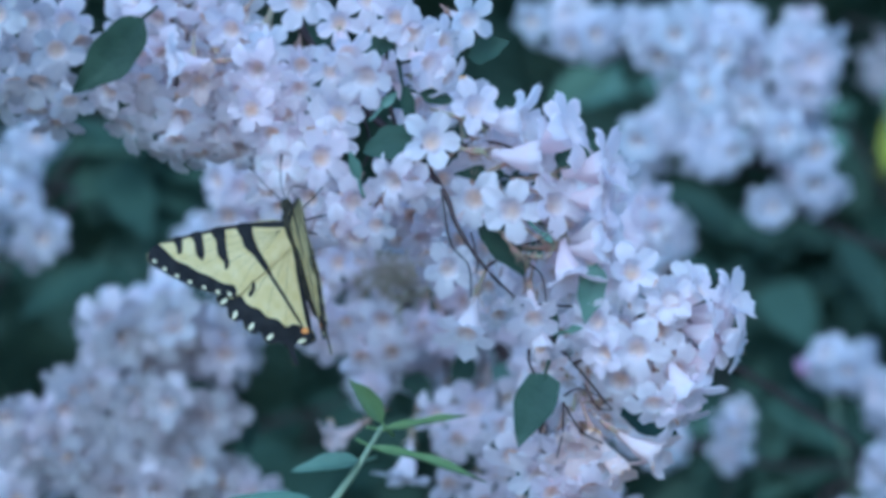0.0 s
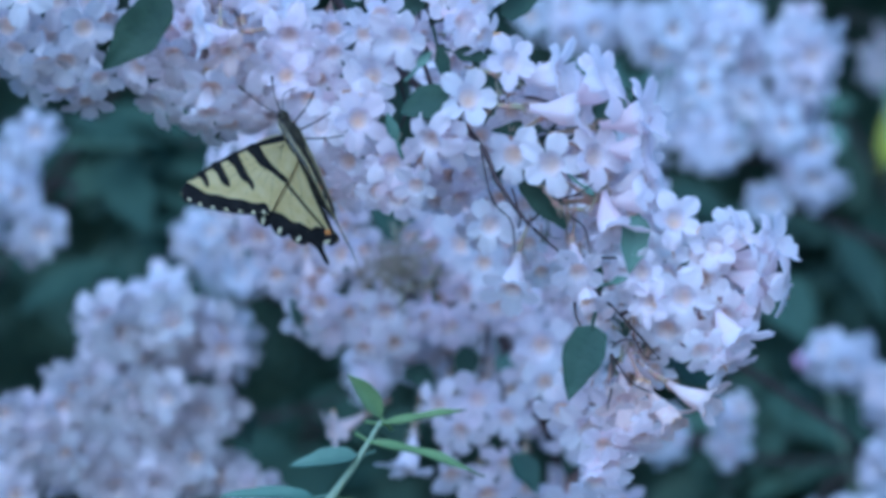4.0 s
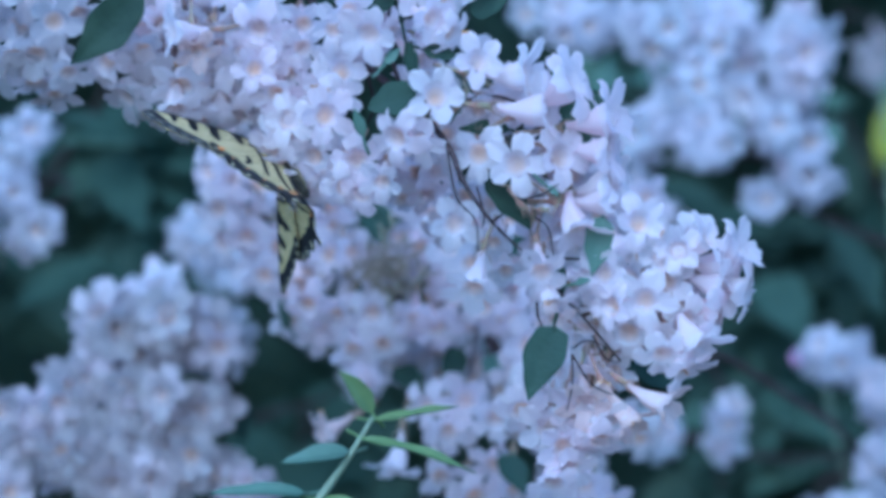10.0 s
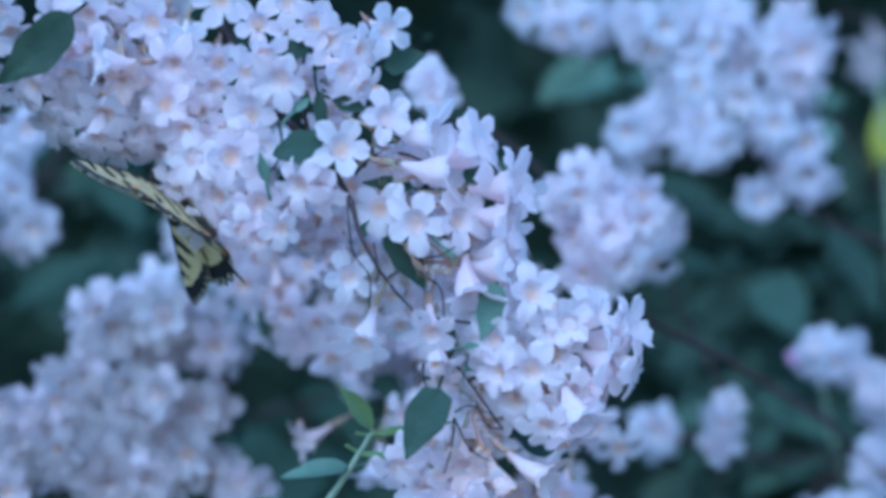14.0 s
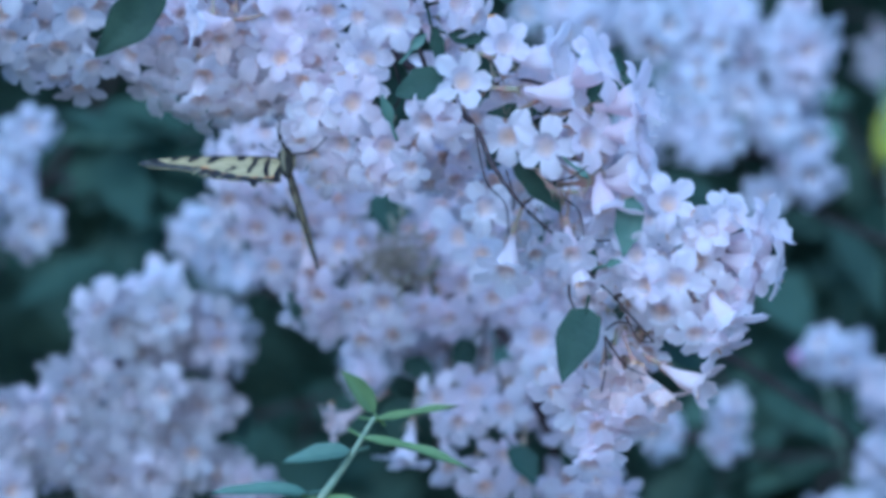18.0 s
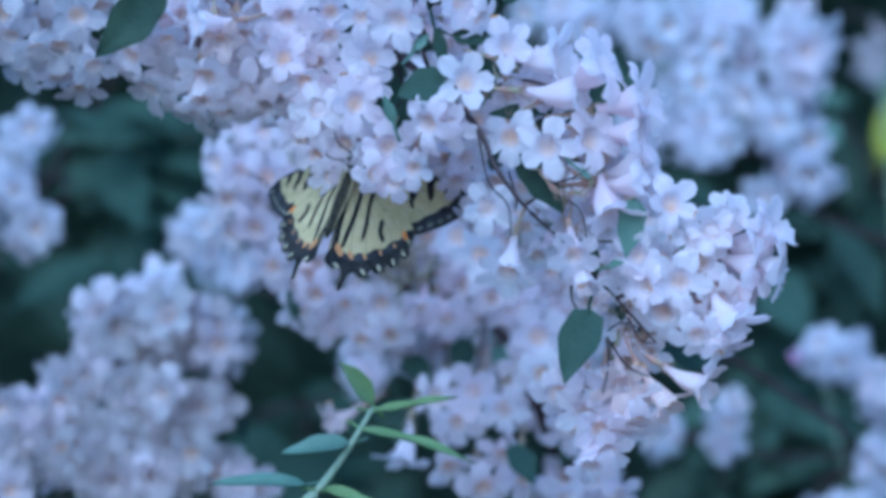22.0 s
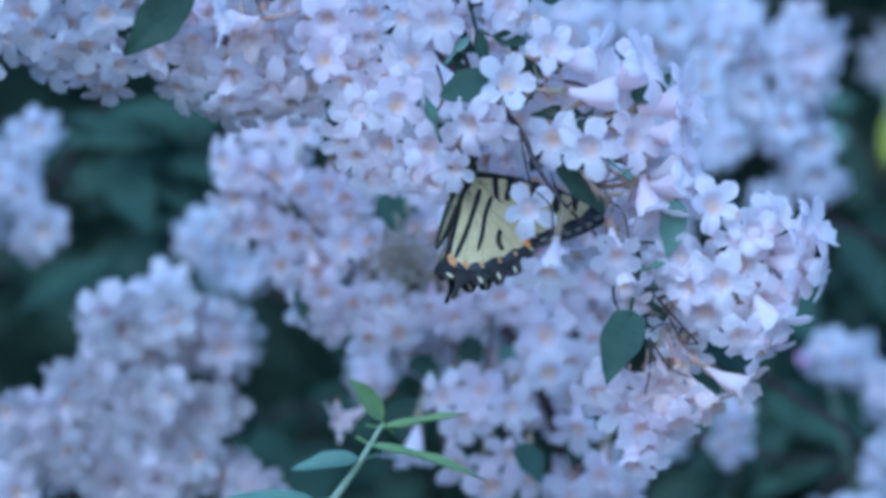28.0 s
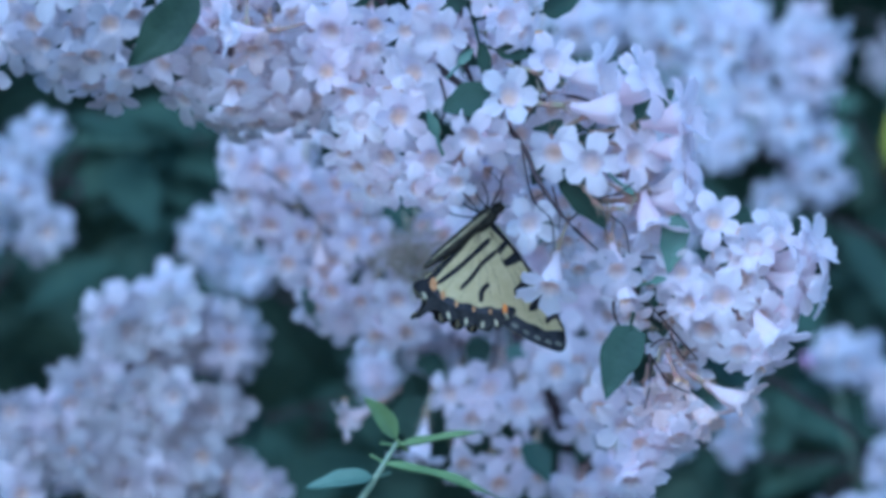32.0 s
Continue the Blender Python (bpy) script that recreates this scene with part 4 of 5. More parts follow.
# outlines in millimetres: outwards from the body, then forwards
FORE = [(1, 9), (14, 15), (28, 19.6), (39, 22.2), (45, 22), (47, 19.2), (45.2, 15.4), (42.2, 10.4), (38.6, 5.6), (34.6, 1), (30.6, -2.8), (27.5, -4.4), (18, -2.6), (8, -1), (1, 2)]
FORE_MARGIN = [(41, 22.4), (45, 22), (47, 19.2), (45.2, 15.4), (42.2, 10.4), (38.6, 5.6), (34.6, 1), (30.6, -2.8), (27.5, -4.4)]
HIND_MARGIN = [(29, -3), (30.4, -6.6), (29.6, -9.2), (30.6, -11.6), (29.4, -14), (27.6, -14.6), (28, -17.6), (26, -19.8), (24, -19.8), (23.8, -22.8), (21.2, -25), (19.2, -24.6), (18.4, -27.8), (15.6, -29.6), (13.8, -29.2),
               (12, -31), (11.4, -34), (11.2, -37), (10.3, -38.2), (9.5, -37), (9.6, -34), (9, -31.6), (7.4, -31), (6, -32.4), (3.4, -31.8), (2.4, -29)]
HIND = [(1, 4), (12, 3), (23, 0.6)] + HIND_MARGIN + [(1.8, -16), (1, -4)]
FORE_BORDER = FORE_MARGIN + [(26, -1.2), (29, 1.4), (31.6, 5.6), (34.4, 8.8), (36.2, 12.2), (38.6, 15), (39.6, 18.4)]
HIND_BORDER = HIND_MARGIN + [(4.4, -26.6), (7.8, -24.6), (10.2, -25), (12.8, -21.8), (15.4, -20.8), (17.6, -17.4), (20.6, -15.4), (22.4, -11.6), (25.2, -8.8), (26.4, -4.8)]
# the tiger stripes of the upper side: one runs on over the hindwing to its inner corner, three end short
FORE_STRIPES = [[(10.5, 13.4), (15.2, 15.2), (15.6, 11), (16.4, 8), (15.2, 4), (14.6, -1.8), (12.8, -1.6), (12.8, 4), (12, 9)],
                [(19, 16.6), (23.4, 18), (23.6, 14), (25.4, 10.2), (25, 6.8), (26, 4.6), (23.8, 5.4), (22.4, 9), (20.8, 12.4)], [(26.4, 19.2), (30, 20.2), (30.2, 17), (31.6, 13.8), (31, 11), (29.2, 12.4), (27.6, 15.6)],
                [(33, 20.9), (35.8, 21.6), (36.2, 19), (37, 16.6), (35.6, 16.4), (34, 18.6)]]
COSTA = [(1, 9), (14, 15), (28, 19.6), (39, 22.2), (38, 21.3), (28, 18.6), (14, 13.8), (2, 7)]
HIND_STRIPES = [[(12, 2.6), (14.4, 2.2), (12, -6), (9.4, -14), (7.2, -21), (5.4, -26), (4.8, -26), (6.4, -20.4), (8.4, -13.6), (10.8, -5.6)], [(1, -3), (2.4, -8), (3.2, -18), (3.6, -27), (2.2, -27), (1.4, -14)],
                [(16.6, -7.4), (17.6, -7.6), (18, -10.2), (19.8, -12.2), (19, -13), (16.9, -10.8)]]
# the underside: narrower marks, dark lines along the veins
FORE_UNDER = [[(11.5, 13.6), (14.6, 14.8), (15.4, 9.6), (15, 5.4), (13.4, 6), (12.6, 10)]] + FORE_STRIPES[1:] + [[(7, 10.6), (8.6, 11.4), (12, 5), (15.4, -1), (14.4, -1.4), (10.4, 4)]]
HIND_UNDER = [[(1.2, -2), (2.6, -8), (3.8, -18), (4.8, -26.5), (2.8, -27.5), (2, -18), (1.4, -8)], [(5, 3), (6.6, 2.6), (7, -6), (7.4, -14), (7, -22), (6, -25), (5.6, -21), (5.8, -13), (5.4, -5)],
              [(9.4, 2.6), (10.8, 2.2), (11, -5), (12.4, -11.4), (12.6, -17.4), (11.6, -16.4), (10.8, -11), (9.6, -5)], [(16, -7), (17.4, -7.2), (18, -10.4), (20, -12.6), (19, -13.6), (16.4, -11)]]
FORE_EDGE = FORE_MARGIN + [(28, -1.8), (32, 2.4), (36, 7), (39.4, 11.8), (41.8, 16.4), (42.6, 19.6)]
HIND_EDGE = HIND_MARGIN + [(3.6, -28), (7.6, -27.2), (12, -25.6), (16, -23), (20.2, -19), (23.8, -13.8), (27, -7.6)]
butterfly = tagged(thing("butterfly", (0, 0.02, EYE_Z)), "tiger swallowtail with yellow black-striped wings, feeding on the flowers", "butterfly")
# body along y, head at +y, back at +z
bm = bmesh.new()
rings = []
for y, r in ((-24, 0.5), (-21.5, 1.3), (-16, 1.9), (-9, 2.2), (-3, 2.2), (0, 2.0), (3, 2.8), (7, 3.1), (10, 2.6), (11.5, 1.6), (13, 2.0), (14.6, 1.7), (15.4, 0.6)):
    rings.append([bm.verts.new((0.001 * r * math.cos(a), 0.001 * y, 0.001 * r * math.sin(a))) for a in (2 * math.pi * k / 14 for k in range(14))])
for s, e in zip(rings, rings[1:]):
    for k in range(14):
        bm.faces.new((s[k], s[(k + 1) % 14], e[(k + 1) % 14], e[k]))
bm.faces.new(rings[0])
bm.faces.new(rings[-1])
bmesh.ops.recalc_face_normals(bm, faces=bm.faces[:])
part("body", bm, FUR, butterfly, "furry black body with yellow flanks")
for s in (-1, 1):
    part("flank", tube(bmesh.new(), [(s * 0.0018, 0.008, -0.0012), (s * 0.0019, -0.002, -0.0012), (s * 0.0018, -0.010, -0.0010), (s * 0.0009, -0.021, -0.0006)], 0.0010, 0.0004, 7, 4), FUR_PALE, butterfly)
    ant = part("antenna", tube(bmesh.new(), [(s * 0.0008, 0.015, 0.0006), (s * 0.003, 0.020, 0.003), (s * 0.006, 0.026, 0.004)], 0.00015, 0.00013, 5, 5), FUR, butterfly)
    part("club", tube(bmesh.new(), [(s * 0.006, 0.026, 0.004), (s * 0.0068, 0.0272, 0.0041), (s * 0.0073, 0.0284, 0.004)], 0.0002, 0.00045, 6, 3), FUR, ant)
    for y0, dy, l in ((0.010, 0.006, 0.010), (0.007, 0.000, 0.012), (0.004, -0.006, 0.013)):
        part("leg", tube(bmesh.new(), [(s * 0.0012, y0, -0.0022), (s * 0.006, y0 + dy * 0.5, -0.006), (s * 0.008, y0 + dy, -l)], 0.0003, 0.00018, 5, 4), FUR, butterfly)
part("proboscis", tube(bmesh.new(), [(0, 0.015, -0.001), (0, 0.019, -0.005), (0, 0.018, -0.012)], 0.0002, 0.00015, 5, 5), FUR, butterfly)
def oval(x, y, rx, ry, turn=0.0):
    c, n = math.cos(turn), math.sin(turn)
    return [(x + rx * math.cos(a) * c - ry * math.sin(a) * n, y + rx * math.cos(a) * n + ry * math.sin(a) * c) for a in (k * math.pi / 3.5 for k in range(7))]


def wing(kind, s):
    """One wing with its border, stripes, spots and veins on both sides; s is -1 for the left."""
    fore = kind == "fore"
    w = part(kind + "wing", slab(FORE if fore else HIND, -0.10, 0.10, s), [WING_YELLOW, WING_PALE], butterfly, "yellow forewing with black tiger stripes" if fore else "yellow hindwing with a black scalloped border and tail", False)
    both = (lambda name, o, t, top, low, label="", n=3: part(name, slab(o, -t, t, s, n), [top, low], w, label, False))
    above = (lambda name, o, t, mat, label="", n=3: part(name, slab(o, 0.0, t, s, n), [mat, mat], w, label, False))
    below = (lambda name, o, t, mat, label="", n=3: part(name, slab(o, -t, 0.0, s, n), [mat, mat], w, label, False))
    both("border", FORE_BORDER if fore else HIND_BORDER, 0.14, WING_BLACK, WING_SLATE, "black border, dusted grey below")
    both("edge", FORE_EDGE if fore else HIND_EDGE, 0.16, WING_BLACK, WING_DUSK if not fore else WING_SLATE, "dark outer edge")
    for st in FORE_STRIPES + [COSTA] if fore else HIND_STRIPES:
        above("stripe", st, 0.17, WING_BLACK)
    for st in FORE_UNDER + [COSTA] if fore else HIND_UNDER:
        below("stripe", st, 0.17, WING_BLACK)
    if fore:
        margin = [(45.2, 18.4), (43.6, 14.6), (41.2, 10.8), (38.4, 7), (35.2, 3.2), (32, -0.2), (29, -2.6)]
        for i, (x, y) in enumerate(margin):
            above("spot", oval(x, y, 0.55, 0.75, -0.5), 0.2, WING_CREAM)
            below("spot", oval(x - 1.0, y + 0.4, 0.7, 1.5, -0.6), 0.2, WING_DULL)
    else:
        for x, y, turn in ((28.4, -7.6, 1.5), (28.2, -12.6, 1.2), (25.8, -17.6, 0.9), (21.6, -22.4, 0.7), (16.4, -27, 0.5), (6.6, -30.6, 0.1)):
            above("lunule", oval(x, y, 1.5, 0.62, turn - 1.57 if turn > 1 else -turn), 0.2, WING_CREAM)
            below("lunule", oval(x, y, 1.3, 0.55, turn - 1.57 if turn > 1 else -turn), 0.2, WING_BUFF)
        for x, y, r in ((27.2, -5.4, 1.0), (4.6, -27.6, 1.2)):
            above("spot", oval(x, y, r, r * 0.8), 0.2, WING_ORANGE, "orange spot")
        below("corner", [(2, -31.6), (6.4, -32), (8, -29.6), (7, -26.6), (3.4, -25.6), (2, -28)], 0.18, WING_BLACK, "black inner corner")
        for x, y, r, mat in ((26.4, -6.6, 1.3, WING_ORANGE), (24, -12.2, 0.7, WING_RUST), (20, -17.2, 0.7, WING_RUST), (15.2, -21.8, 0.8, WING_RUST), (10.2, -24.4, 1.2, WING_RUST), (5.6, -25.2, 1.8, WING_RUST)):
            below("spot", oval(x, y, r * 1.25, r * 0.75, -0.7), 0.2, mat, "rusty orange spot")
    root = (3, 6.5) if fore else (2, 1)
    ends = [(43, 16), (40.6, 10.4), (37, 4.5), (32.6, -0.6), (28, -4), (36, 20)] if fore else [(29, -8), (27.6, -14), (23.6, -20), (18, -25.4), (11, -30)]
    for ex, ey in ends:
        mx, my = root[0] * 0.45 + ex * 0.55 + 1.0, root[1] * 0.45 + ey * 0.55 + 0.6
        nx, ny = -(ey - root[1]), ex - root[0]
        q = 0.05 / math.hypot(nx, ny)
        for half in (above, below):
            half("vein", [(root[0] + nx * q, root[1] + ny * q), (mx + nx * q, my + ny * q), (ex, ey), (mx - nx * q, my - ny * q), (root[0] - nx * q, root[1] - ny * q)], 0.14, WING_BLACK, "", 1)
    return w


WINGS = {(kind, hand): wing(kind, s) for s, hand in ((-1, "left"), (1, "right")) for kind in ("fore", "hind")}


# ---- what moves: seconds, then right, down (plan units) and clockwise degrees ----
def sway(t, u, v, turn=0.0, base=Vector((0, 0, 0))):
    return t, pose(base.x + u * UNIT, base.y, EYE_Z + base.z - v * UNIT, 0, turn, 0)


def motions():
    walk(branch, [sway(0, -94, 103, 3.35), sway(0.5, 23, 30, -0.18), sway(1, -30, 39, 1.19), sway(1.5, 31, 38, 0.39), sway(2, 1, 16, 0.49), sway(2.5, -22, 45, 1.48),
                 sway(3, 33, 20, 0.03), sway(3.5, -13, 39, 0.76), sway(5.5, -9, 36, 0.95), sway(6, 15, 16, 0.28), sway(6.5, -14, 33, 1.25), sway(7, 2, 17, 0.46),
                 sway(7.5, -17, 32, 1.13), sway(8, -18, 30, 1.36), sway(8.5, -30, 32, 1.46), sway(9, -50, 41, 2.08), sway(9.5, -48, 43, 2.10), sway(10, -70, 39, 2.24),
                 sway(10.5, -58, 29, 1.75), sway(11, -60, 38, 2.24), sway(11.5, -87, 49, 2.74), sway(12, -67, 57, 2.69), sway(12.5, -93, 60, 3.52), sway(13, -204, 71, 6.34),
                 sway(13.5, -233, 119, 7.27), sway(14, -258, 126, 7.31), sway(14.5, -179, 77, 4.98), sway(16.5, -5, 9, 0.33), sway(17, 6, 15, 0.43), sway(17.5, -6, 17, 0.82),
                 sway(18, -17, 16, 1.02), sway(18.5, -37, 30, 1.54), sway(19, 1, -2, 0.21), sway(19.5, -6, 6, 0.85), sway(20, -3, 8, 0.65), sway(20.5, -3, 7, 0.96),
                 sway(21, -19, 15, 1.64), sway(21.5, -1, 12, 0.97), sway(22, -11, 17, 1.12), sway(22.5, -21, 13, 1.18), sway(23, -2, 12, 0.97), sway(23.5, -17, 19, 1.55),
                 sway(24, -13, 22, 1.39), sway(24.5, 9, 22, 1.05), sway(25, -37, 43, 2.86), sway(25.5, 1, 33, 1.39), sway(27.5, 25, 23, 1.29), sway(28, 52, 14, 1.06),
                 sway(28.5, 81, -30, -0.39), sway(29, 69, -12, 0.80), sway(29.5, 77, -28, 0.46), sway(30, 50, -16, 0.91), sway(30.5, 88, -9, -0.04), sway(31, 79, 16, 0.13),
                 sway(31.5, 64, 31, 1.25), sway(32, 44, 37, 1.61)])
    walk(side_branch, [sway(0, -61, 61, 3.35, SIDE_AT), sway(0.5, 19, 13, -0.18, SIDE_AT), sway(1, -12, 21, 1.19, SIDE_AT), sway(1.5, 25, 21, 0.39, SIDE_AT), sway(2, 5, 4, 0.49, SIDE_AT), sway(2.5, -10, 25, 1.48, SIDE_AT),
                      sway(3, 31, 9, 0.03, SIDE_AT), sway(3.5, -4, 22, 0.76, SIDE_AT), sway(5.5, -6, 15, 0.95, SIDE_AT), sway(6, 12, 3, 0.28, SIDE_AT), sway(6.5, -9, 15, 1.25, SIDE_AT), sway(7, 1, 6, 0.46, SIDE_AT),
                      sway(7.5, -14, 15, 1.13, SIDE_AT), sway(8, -11, 15, 1.36, SIDE_AT), sway(8.5, -22, 15, 1.46, SIDE_AT), sway(9, -35, 20, 2.08, SIDE_AT), sway(9.5, -34, 23, 2.10, SIDE_AT), sway(10, -52, 20, 2.24, SIDE_AT),
                      sway(10.5, -45, 13, 1.75, SIDE_AT), sway(11, -45, 18, 2.24, SIDE_AT), sway(11.5, -64, 26, 2.74, SIDE_AT), sway(12, -51, 30, 2.69, SIDE_AT), sway(12.5, -66, 32, 3.52, SIDE_AT), sway(13, -147, 32, 6.34, SIDE_AT),
                      sway(13.5, -167, 62, 7.27, SIDE_AT), sway(14, -182, 69, 7.31, SIDE_AT), sway(14.5, -129, 39, 4.98, SIDE_AT), sway(16.5, -5, 6, 0.33, SIDE_AT), sway(17, 3, 8, 0.43, SIDE_AT), sway(17.5, -4, 11, 0.82, SIDE_AT),
                      sway(18, -12, 8, 1.02, SIDE_AT), sway(18.5, -28, 20, 1.54, SIDE_AT), sway(19, -0, -0, 0.21, SIDE_AT), sway(19.5, -4, 3, 0.85, SIDE_AT), sway(20, -1, 6, 0.65, SIDE_AT), sway(20.5, -2, 5, 0.96, SIDE_AT),
                      sway(21, -15, 8, 1.64, SIDE_AT), sway(21.5, -1, 7, 0.97, SIDE_AT), sway(22, -8, 8, 1.12, SIDE_AT), sway(22.5, -16, 6, 1.18, SIDE_AT), sway(23, -3, 6, 0.97, SIDE_AT), sway(23.5, -15, 8, 1.55, SIDE_AT),
                      sway(24, -13, 10, 1.39, SIDE_AT), sway(24.5, 4, 9, 1.05, SIDE_AT), sway(25, -31, 22, 2.86, SIDE_AT), sway(25.5, -4, 17, 1.39, SIDE_AT), sway(27.5, 8, 8, 1.29, SIDE_AT), sway(28, 30, 1, 1.06, SIDE_AT),
                      sway(28.5, 48, -25, -0.39, SIDE_AT), sway(29, 43, -14, 0.80, SIDE_AT), sway(29.5, 52, -28, 0.46, SIDE_AT), sway(30, 31, -18, 0.91, SIDE_AT), sway(30.5, 58, -13, -0.04, SIDE_AT), sway(31, 53, 3, 0.13, SIDE_AT),
                      sway(31.5, 44, 14, 1.25, SIDE_AT), sway(32, 30, 20, 1.61, SIDE_AT)])
    walk(low_branch, [sway(0, -17, 15), sway(0.5, -18, 17), sway(1, -9, 11), sway(1.5, -3, 3), sway(2, 0, -3), sway(2.5, -6, 4),
                     sway(3, 2, 0), sway(3.5, -7, 7), sway(5.5, -9, 6), sway(6, -9, 8), sway(6.5, -11, 8), sway(7, -9, 4),
                     sway(7.5, -9, 7), sway(8, -11, 7), sway(8.5, -15, 11), sway(9, -20, 14), sway(9.5, -22, 17), sway(10, -23, 15),
                     sway(10.5, -23, 17), sway(11, -29, 20), sway(11.5, -29, 21), sway(12, -31, 23), sway(12.5, -35, 23), sway(13, -77, 47),
                     sway(13.5, -84, 58), sway(14, -58, 35), sway(14.5, -40, 20), sway(16.5, -2, -5), sway(17, -5, -5), sway(17.5, -5, -0),
                     sway(18, -5, 1), sway(18.5, -3, 4), sway(19, -0, -0), sway(19.5, -2, -3), sway(20, -3, 3), sway(20.5, -3, 1),
                     sway(21, -6, 1), sway(21.5, -5, 1), sway(22, -6, -0), sway(22.5, -9, 1), sway(23, -6, 1), sway(23.5, -9, 1),
                     sway(24, -11, 1), sway(24.5, -2, 3), sway(25, -6, -2), sway(25.5, -9, -0), sway(27.5, -14, -6), sway(28, -3, -8),
                     sway(28.5, 3, -17), sway(29, 8, -16), sway(29.5, 6, -22), sway(30, 10, -21), sway(30.5, 15, -28), sway(31, 8, -14),
                     sway(31.5, 7, -8), sway(32, 2, -12)])
    walk(shoot, [sway(0, 2, 13), sway(0.5, 3, 17), sway(1, 3, 20), sway(1.5, 2, 16), sway(2, 2, 17), sway(2.5, 5, 20),
                sway(3, 2, 14), sway(3.5, 3, 12), sway(5.5, 0, 10), sway(6, 0, 8), sway(6.5, 0, 10), sway(7, -1, 10),
                sway(7.5, -1, 8), sway(8, -1, 8), sway(8.5, -1, 11), sway(9, -3, 16), sway(9.5, -3, 16), sway(10, -4, 11),
                sway(10.5, -4, 8), sway(11, -7, 8), sway(11.5, -4, 13), sway(12, -6, 19), sway(12.5, -3, 23), sway(13, -9, 40),
                sway(13.5, -24, 48), sway(14, 0, 40), sway(14.5, -6, 32), sway(16.5, -1, 5), sway(17, 3, 5), sway(17.5, -1, 6),
                sway(18, -3, 13), sway(18.5, -1, 8), sway(19, 0, 0), sway(19.5, -3, 0), sway(20, -6, -1), sway(20.5, -4, -1),
                sway(21, -6, -4), sway(21.5, -4, -1), sway(22, -4, -3), sway(22.5, -4, -10), sway(23, -4, -4), sway(23.5, -4, 4),
                sway(24, -3, 8), sway(24.5, -4, 2), sway(25, -3, 2), sway(25.5, -3, 8), sway(27.5, 0, 30), sway(28, 2, 22),
                sway(28.5, 3, 10), sway(29, 2, 6), sway(29.5, 0, 0), sway(30, 1, 3), sway(30.5, 7, 19), sway(31, 12, 32),
                sway(31.5, 16, 46), sway(32, 19, 54)])
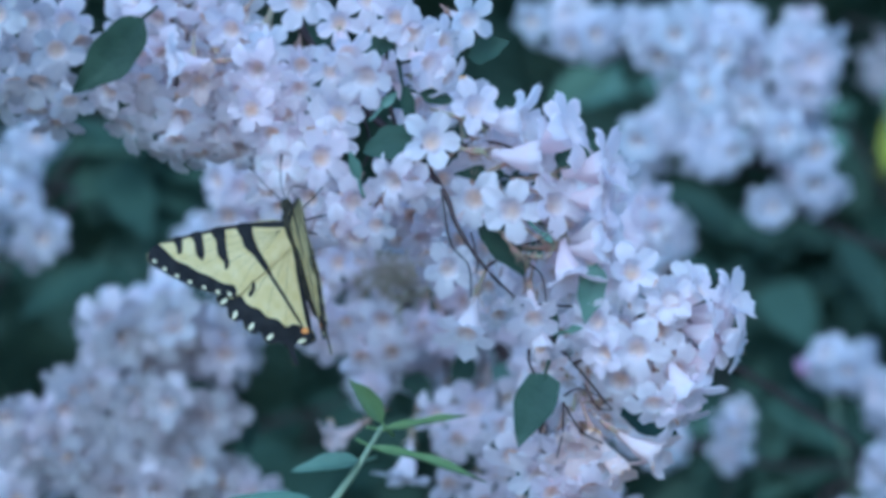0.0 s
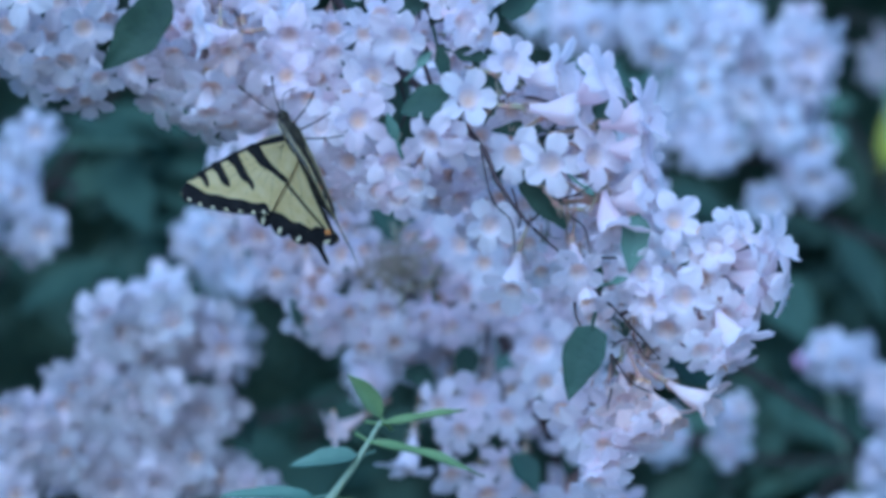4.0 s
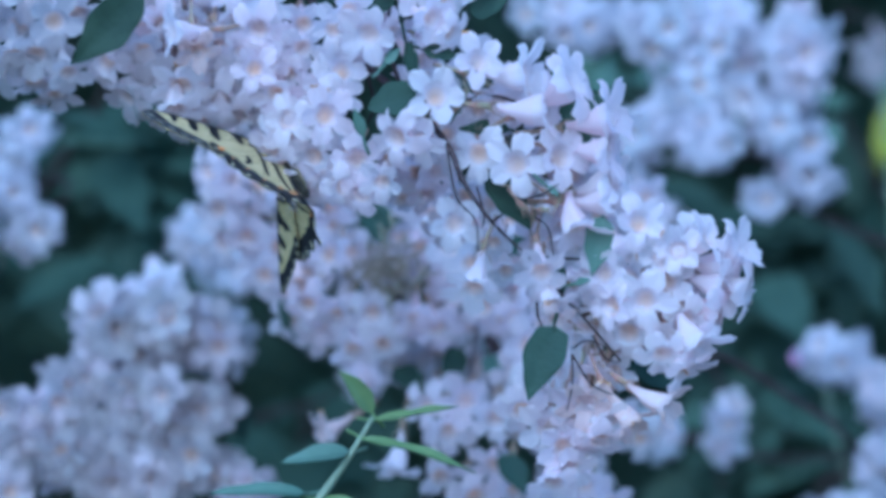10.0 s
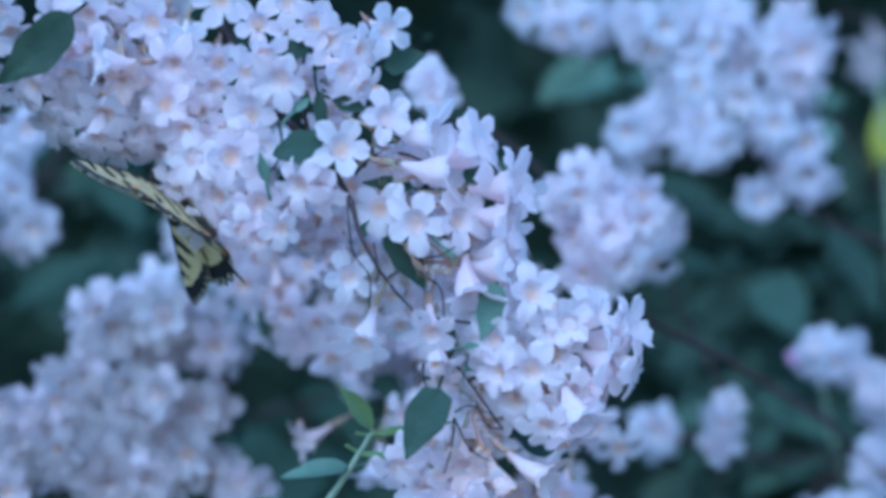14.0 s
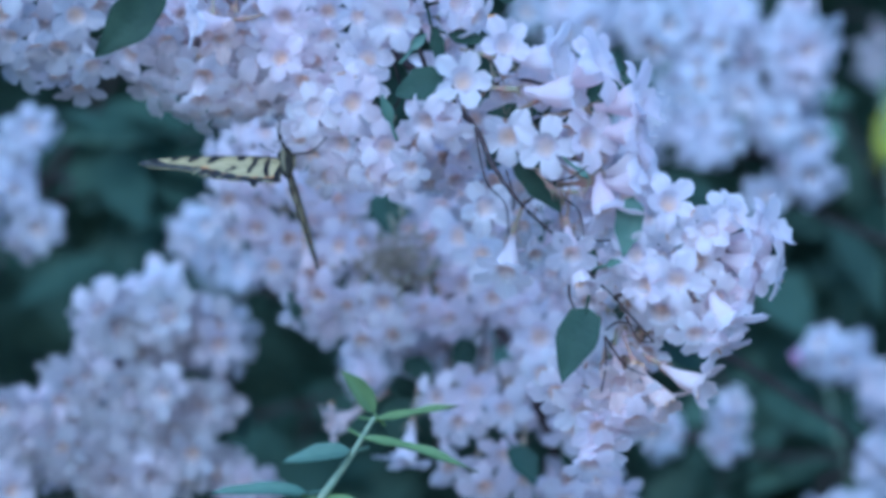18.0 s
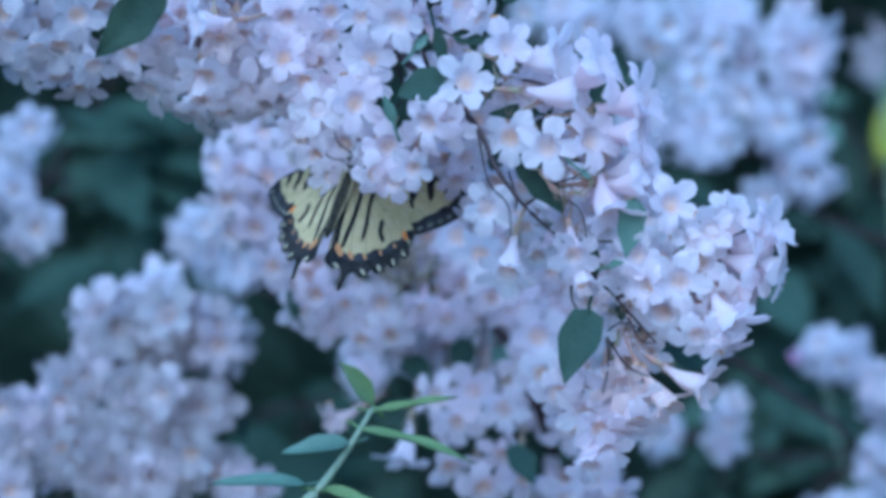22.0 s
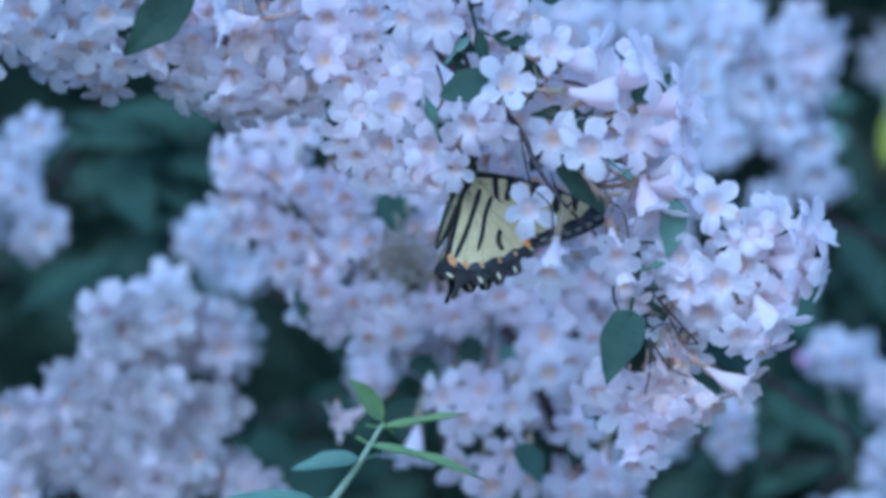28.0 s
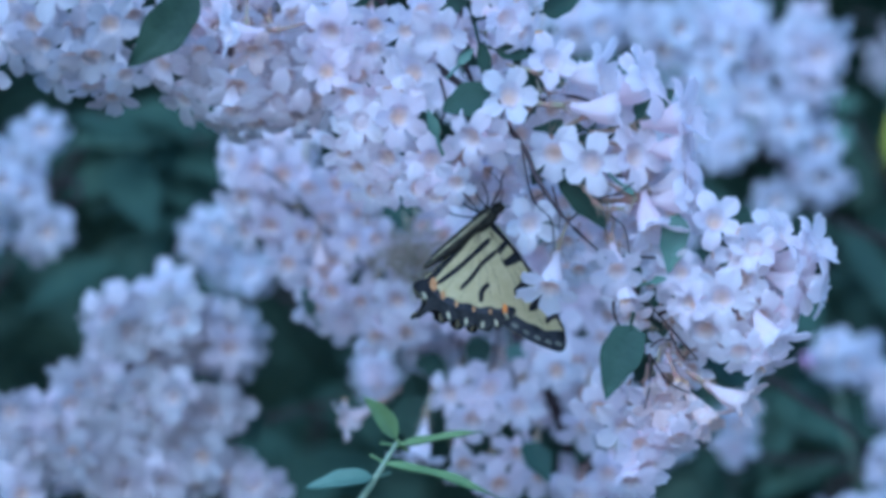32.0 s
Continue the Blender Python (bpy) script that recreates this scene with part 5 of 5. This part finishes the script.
    walk(butterfly, [(0, pose(-0.0492, 0.020, 1.2050, 95, -16, -42)), (0.5, pose(-0.0288, 0.020, 1.2179, 94, -18, -39)), (1, pose(-0.0384, 0.020, 1.2161, 99, -18, -41)),
                     (1.5, pose(-0.0276, 0.020, 1.2170, 94, -19, -39)), (2, pose(-0.0347, 0.020, 1.2185, 124, -15, -43)), (3, pose(-0.0396, 0.020, 1.2325, 127, -17, -41)),
                     (3.5, pose(-0.0463, 0.020, 1.2326, 123, -5, -38)), (5.5, pose(-0.0479, 0.006, 1.2339, 101, -51, -64)), (6, pose(-0.0392, 0.006, 1.2350, 110, -54, -76)),
                     (6.5, pose(-0.0436, 0.006, 1.2347, 116, -44, -94)), (7, pose(-0.0445, 0.006, 1.2352, 96, -55, -58)), (8, pose(-0.0497, 0.035, 1.2376, 97, -42, -48)),
                     (8.5, pose(-0.0514, 0.035, 1.2421, 111, -37, -91)), (9, pose(-0.0561, 0.056, 1.2342, 134, -39, -91)), (10, pose(-0.0516, 0.045, 1.2295, 118, -57, -101)),
                     (10.5, pose(-0.0501, 0.045, 1.2294, 119, -67, -95)), (11, pose(-0.0484, 0.045, 1.2322, 108, -52, -71)), (12, pose(-0.0530, 0.045, 1.2295, 114, -58, -86)),
                     (13, pose(-0.0765, 0.028, 1.2267, 139, -59, -87)), (14, pose(-0.0859, 0.045, 1.2177, 122, -51, -87)), (14.5, pose(-0.0716, 0.045, 1.2224, 113, -39, -96)),
                     (16.5, pose(-0.0441, 0.035, 1.2282, 141, -53, -130)), (17, pose(-0.0472, 0.050, 1.2307, 156, -9, -176)), (18, pose(-0.0513, 0.035, 1.2290, 166, -25, -172)),
                     (19, pose(-0.0418, 0.030, 1.2288, 138, -24, -160)), (20, pose(-0.0408, 0.030, 1.2224, 162, -32, -175)), (21, pose(-0.0382, 0.040, 1.2193, 155, -22, 173)),
                     (22, pose(-0.0307, 0.036, 1.2241, 120, -17, 174)), (23, pose(-0.0251, 0.036, 1.2272, 105, -11, 173)), (24, pose(-0.0270, 0.036, 1.2260, 123, -15, 166)),
                     (25, pose(-0.0345, 0.036, 1.2221, 133, -12, 162)), (25.5, pose(-0.0296, 0.036, 1.2171, 145, -18, 151)), (27.5, pose(-0.0189, 0.022, 1.2136, 159, -28, 152)),
                     (28, pose(0.0029, 0.022, 1.2205, 125, 14, 130)), (29, pose(0.0043, 0.022, 1.2216, 122, 11, 121)), (30, pose(0.0044, 0.022, 1.2185, 148, 5, 112)),
                     (31, pose(0.0082, 0.022, 1.2174, 151, 11, 119)), (32, pose(0.0053, 0.022, 1.2081, 149, 10, 127))])
    # seconds, and the degrees by which the left and right wings are raised and the forewings swept forward
    beats = [(0, 62, 42, -17, -19), (0.5, 61, 48, -16, -22), (1, 78, 45, -20, -18), (1.5, 62, 42, -21, -16), (2, 19, 33, -12, -13), (3, 85, 44, -13, 4), (3.5, 16, 42, -26, 3), (5.5, 0, 87, -22, -23),
             (6, -25, 43, 2, -25), (6.5, 76, 90, 3, -6), (7, 90, 88, -21, -21), (8, 89, 89, -22, -21), (8.5, 68, 90, -6, -17), (9, -2, 50, -22, -14), (10, 8, 58, -25, -13), (10.5, -24, 67, -12, -8),
             (11, -16, 58, -20, -25), (12, 8, 40, -16, -22), (13, 27, 35, -23, -21), (14, -9, 52, -23, -25), (14.5, 1, 53, -11, -21), (16.5, -9, 75, -14, -37), (17, 76, 90, 12, 30), (18, 50, 30, 12, -4),
             (19, 8, 32, -13, -25), (20, -18, 26, -33, -30), (21, -12, 33, -28, -13), (22, 38, 54, -1, -15), (23, 37, 52, -8, -15), (24, 49, 49, -11, -17), (25, 49, 56, 6, -3), (25.5, 27, 22, -18, 5),
             (27.5, 64, 64, 20, 0), (28, 74, 90, -4, 4), (29, 83, 89, -9, -3), (30, 72, 83, -16, -5), (31, 74, 84, -15, 0), (32, 89, 85, -17, -10)]
    swing = lambda a, f: pose(0, 0, 0.001, 0, a, 0) @ pose(0, 0.005, 0, 0, 0, f) @ pose(0, -0.005, 0)
    walk(WINGS["fore", "left"], [(t, swing(a, -f)) for t, a, b, f, g in beats])
    walk(WINGS["fore", "right"], [(t, swing(-b, g)) for t, a, b, f, g in beats])
    walk(WINGS["hind", "left"], [(t, pose(0, 0, 0.0004, 0, a - 1, 0)) for t, a, b, f, g in beats])
    walk(WINGS["hind", "right"], [(t, pose(0, 0, 0.0004, 0, 1 - b, 0)) for t, a, b, f, g in beats])


motions()
